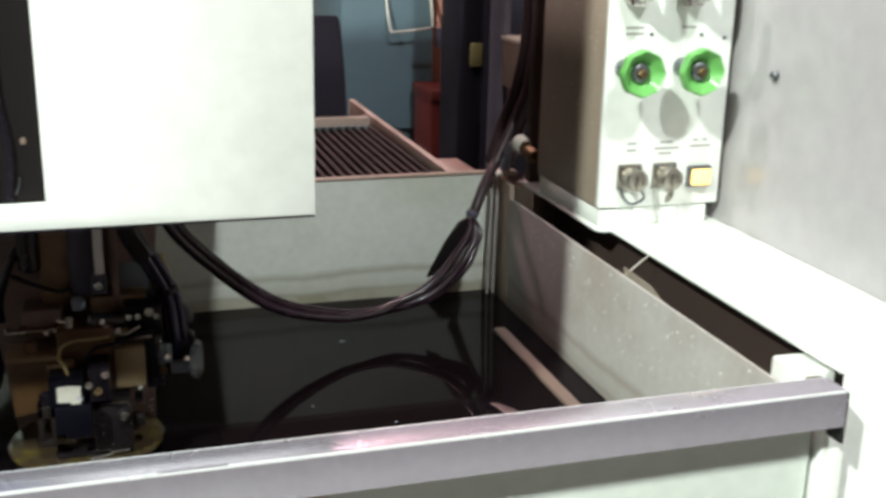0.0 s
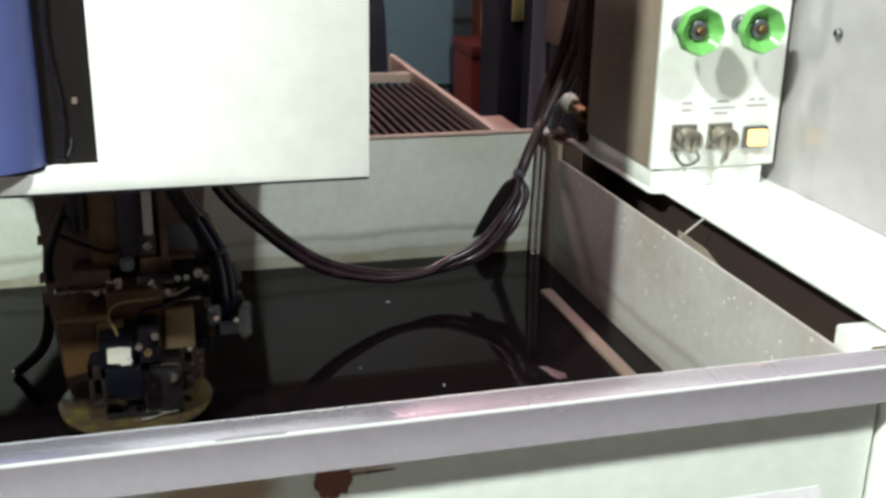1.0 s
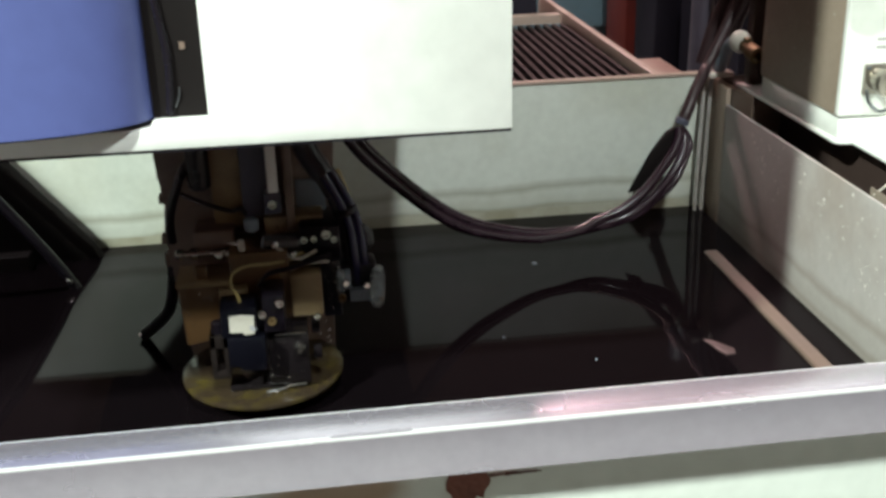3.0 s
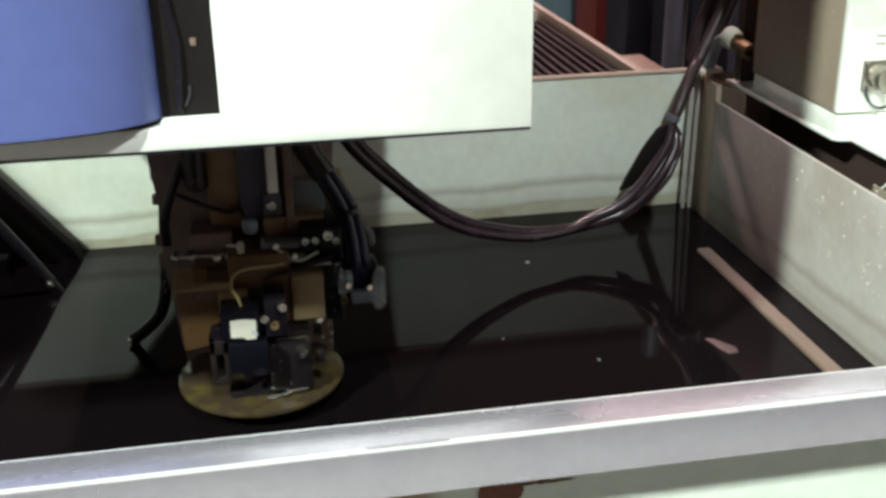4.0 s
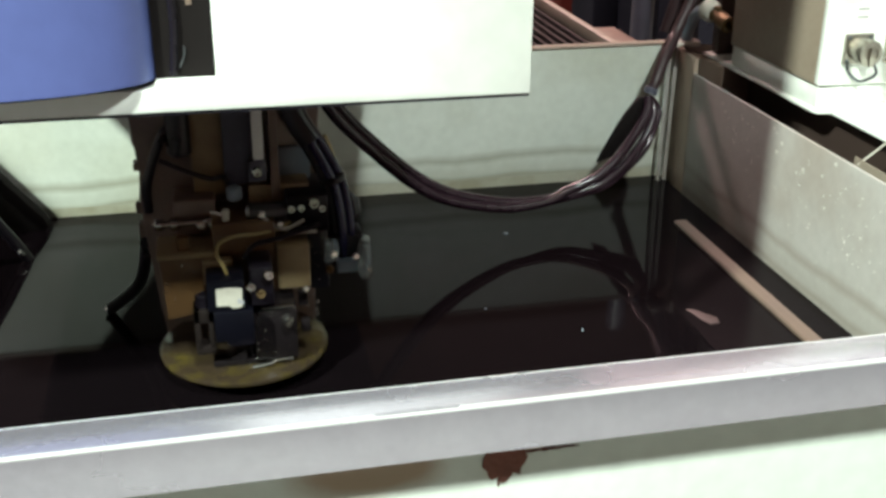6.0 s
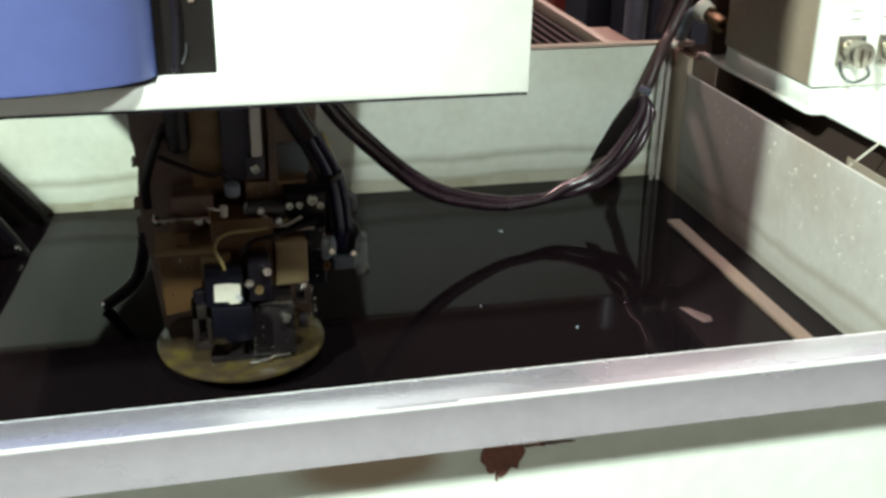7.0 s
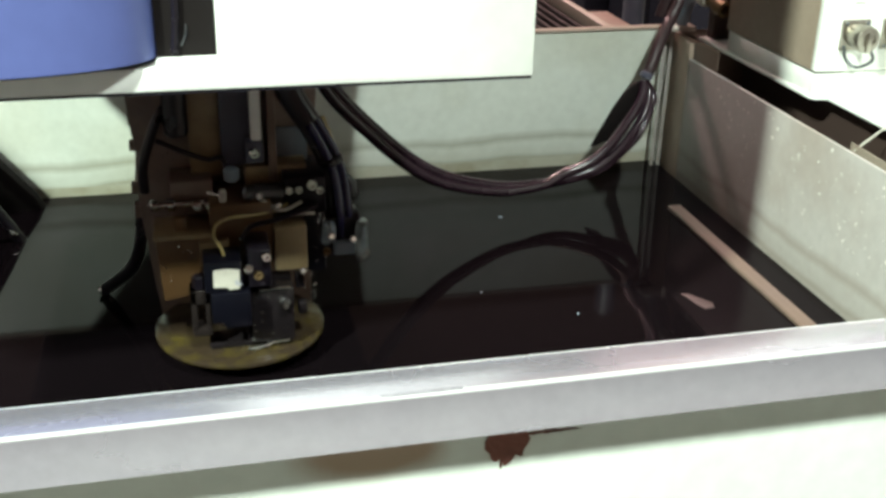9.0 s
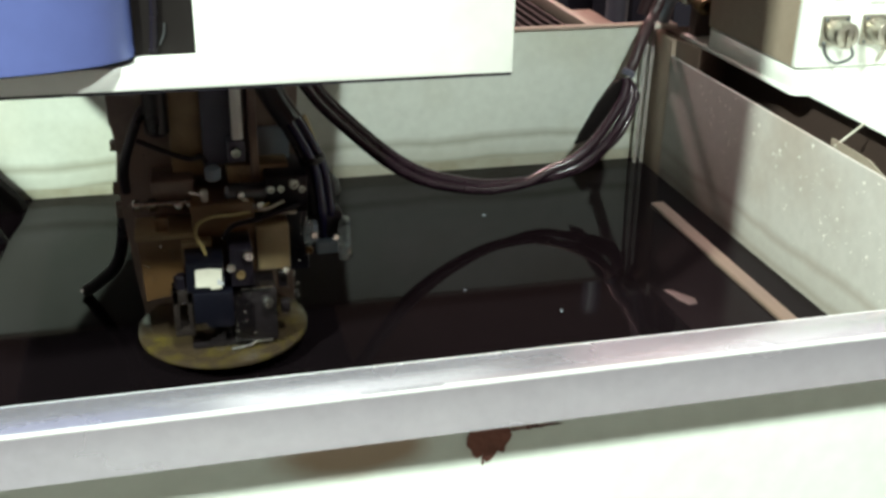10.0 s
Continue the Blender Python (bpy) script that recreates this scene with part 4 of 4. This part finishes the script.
# black hose in the far left corner
lower = thing("corner_hose", "thick black hose dipping into the liquid", "hose", (-0.27, 0.55, 0.853))
part("hose", tube_bm([(-0.56, 0.545, 1.19), (-0.43, 0.548, 1.05), (-0.350, 0.55, 0.955), (-0.313, 0.55, 0.902), (-0.290, 0.55, 0.864), (-0.282, 0.55, 0.848)], 0.0048, 14, 8), RUBBER, lower)
part("tip", turned_bm([(0.0022, 0), (0.0026, 0.004), (0.001, 0.006)], (-0.2870, 0.545, 0.860), (-0.5, -0.2, 0.8), 10), CHROME, lower)

# Added black plate and fold that deepen the shadow in the far left corner.
guard = thing("corner_shade", "black sloping plate standing for shadow in the far corner of the tank", "guard", (-0.45, 0.63, 0.84))
part("plate", prism_bm([(-0.655, 0.80), (-0.246, 0.80), (-0.276, 0.866), (-0.308, 0.906), (-0.343, 0.951), (-0.468, 1.10), (-0.655, 1.10)], "y", 0.618, 0.640, 0.009), BLACK, guard)
part("fold", box_bm(-0.655, -0.335, 0.600, 0.6175, 0.80, 0.868, 0.002), BLACK, guard)

# floating bits
flake = solid("floating_flake", prism_bm([(0.249, 0.338), (0.256, 0.336), (0.262, 0.327), (0.268, 0.318), (0.266, 0.310), (0.258, 0.309), (0.254, 0.318), (0.252, 0.328)], "z", 0.8526, 0.8538, 0.0003), LEAF, "small pinkish flake floating on the liquid", "flake")
for x, y, s in ((0.149, 0.522, 0.0022), (0.155, 0.321, 0.0009), (0.090, 0.372, 0.0010)):
    solid("floating_speck", turned_bm([(s, 0), (s * 1.1, 0.0006), (s * 0.6, 0.0012)], (x, y, 0.8527), (0, 0, 1), 9), PALE_BLUE, "tiny pale speck floating on the liquid", "speck", group="specks on the liquid")

# ---- behind the tank: a grooved tray, cabinets, columns ----
tray = thing("grooved_tray", "dark grooved tray in a tan steel frame", "tray", (0.0, 1.0, 0.0))
part("stand", box_bm(-0.30, 0.40, 0.69, 1.34, 0.0, 0.925, 0.003), DARK, tray)
part("tray_floor", box_bm(-0.29, 0.335, 0.70, 1.20, 0.9255, 0.946), DARK, tray)
for i in range(26):
    x = 0.334 - 0.013 * i
    part("groove_rib", box_bm(x, x + 0.006, 0.70, 1.19, 0.9462, 0.957, 0.001), RIB, tray)
part("side_frame", box_bm(0.347, 0.357, 0.70, 1.40, 0.9255, 0.968, 0.002), PINK, tray, "tan steel frame bar")
part("far_frame", box_bm(-0.29, 0.3395, 1.205, 1.225, 0.9255, 0.968, 0.002), PINK, tray, "tan steel frame bar")
part("near_frame", box_bm(-0.29, 0.3395, 0.690, 0.6995, 0.9255, 0.955, 0.002), PINK, tray, "tan steel frame bar")
part("shelf", box_bm(0.3575, 0.405, 0.70, 0.93, 0.90, 0.955, 0.002), PINK, tray, "tan steel shelf")
part("drip_grid", box_bm(-0.29, 0.3395, 1.192, 1.204, 0.9255, 0.955, 0.001), TEAL, tray)
part("hood", prism_bm([(1.23, 0.906), (1.34, 0.906), (1.34, 1.10), (1.30, 1.13), (1.26, 1.05)], "x", -0.30, 0.312, 0.01), DARK, tray, "dark hood")

cab = thing("steel_cabinet", "blue-grey steel cabinet with a handle bar", "cabinet", (0.56, 2.1, 0.0))
part("body", box_bm(0.44, 0.656, 1.90, 2.30, 0.812, 1.45, 0.006), TEAL, cab)
part("plinth", box_bm(0.445, 0.650, 1.92, 2.28, 0.0, 0.8115), TEAL, cab)
part("handle_bar", tube_bm([(0.540, 1.895, 1.13), (0.545, 1.87, 1.05), (0.560, 1.86, 1.042), (0.635, 1.86, 1.050), (0.642, 1.862, 1.06), (0.645, 1.895, 1.13)], 0.003, 10, 6), IVORY, cab, "pale bent handle bar")
part("notice", box_bm(0.668, 0.712, 1.900, 1.918, 1.00, 1.045, 0.001), GREY_BLUE, cab)

post = solid("painted_column", box_bm(0.6575, 0.75, 1.92, 2.0, 0.0, 1.45, 0.004), SALMON, "salmon painted steel column", "column")
bin_ = thing("red_bin", "dark red bin standing before the column", "bin", (0.65, 1.8, 0))
part("body", prism_bm([(0.602, 0.0), (0.70, 0.0), (0.703, 0.905), (0.600, 0.905)], "y", 1.72, 1.86, 0.004), DARK_RED, bin_)
part("band", box_bm(0.598, 0.705, 1.715, 1.865, 0.9055, 0.929, 0.003), DARK_RED, bin_)
part("latch", box_bm(0.642, 0.650, 1.709, 1.7145, 0.912, 0.919, 0.001), CHROME, bin_)
dark = thing("switch_column", "dark grey switch column with a yellow tag", "switch column", (0.66, 1.55, 0))
part("body", box_bm(0.588, 0.6370, 1.50, 1.62, 0.0, 1.4, 0.004), DARK, dark)
part("side", box_bm(0.6375, 0.72, 1.44, 1.60, 0.0, 1.4, 0.004), DARK, dark)
part("tag", box_bm(0.611, 0.634, 1.492, 1.4995, 1.01, 1.055, 0.001), YELLOW, dark, "pale yellow tag")
for z in (0.905, 0.93, 0.945):
    part("knob", screw_bm((0.652, 1.44, z), (0, -1, 0), 0.007, 0.012), CHROME, dark)
part("duct", tube_bm([(0.596, 1.30, 0.0), (0.596, 1.29, 0.80), (0.600, 1.30, 1.1), (0.600, 1.31, 1.4)], 0.018, 16, 6), DUCT, dark, "dark flexible duct")
carton = thing("carton", "brown carton on a dark stand", "carton", (0.60, 1.2, 0.0))
part("box", box_bm(0.597, 0.714, 1.15, 1.28, 1.005, 1.085, 0.002), CARTON, carton)
part("lid", box_bm(0.595, 0.716, 1.148, 1.282, 1.0855, 1.092, 0.001), PINK, carton)
part("stand", box_bm(0.61, 0.70, 1.17, 1.26, 0.0, 1.0045, 0.003), DARK, carton)
fit = thing("blue_fitting", "bright blue pipe fitting on a dark pipe", "pipe fitting", (0.517, 1.0, 0))
part("pipe", tube_bm([(0.55, 1.0, 0.0), (0.55, 1.0, 0.9), (0.538, 1.0, 1.02), (0.56, 1.0, 1.10), (0.575, 1.0, 1.5)], 0.008, 12, 6), DARK, fit)
part("knob", turned_bm([(0.006, 0), (0.010, 0.003), (0.010, 0.016), (0.006, 0.02)], (0.530, 0.988, 1.034), (0.3, -1, 0.3), 16), BLUE_FIT, fit, "bright blue knob")
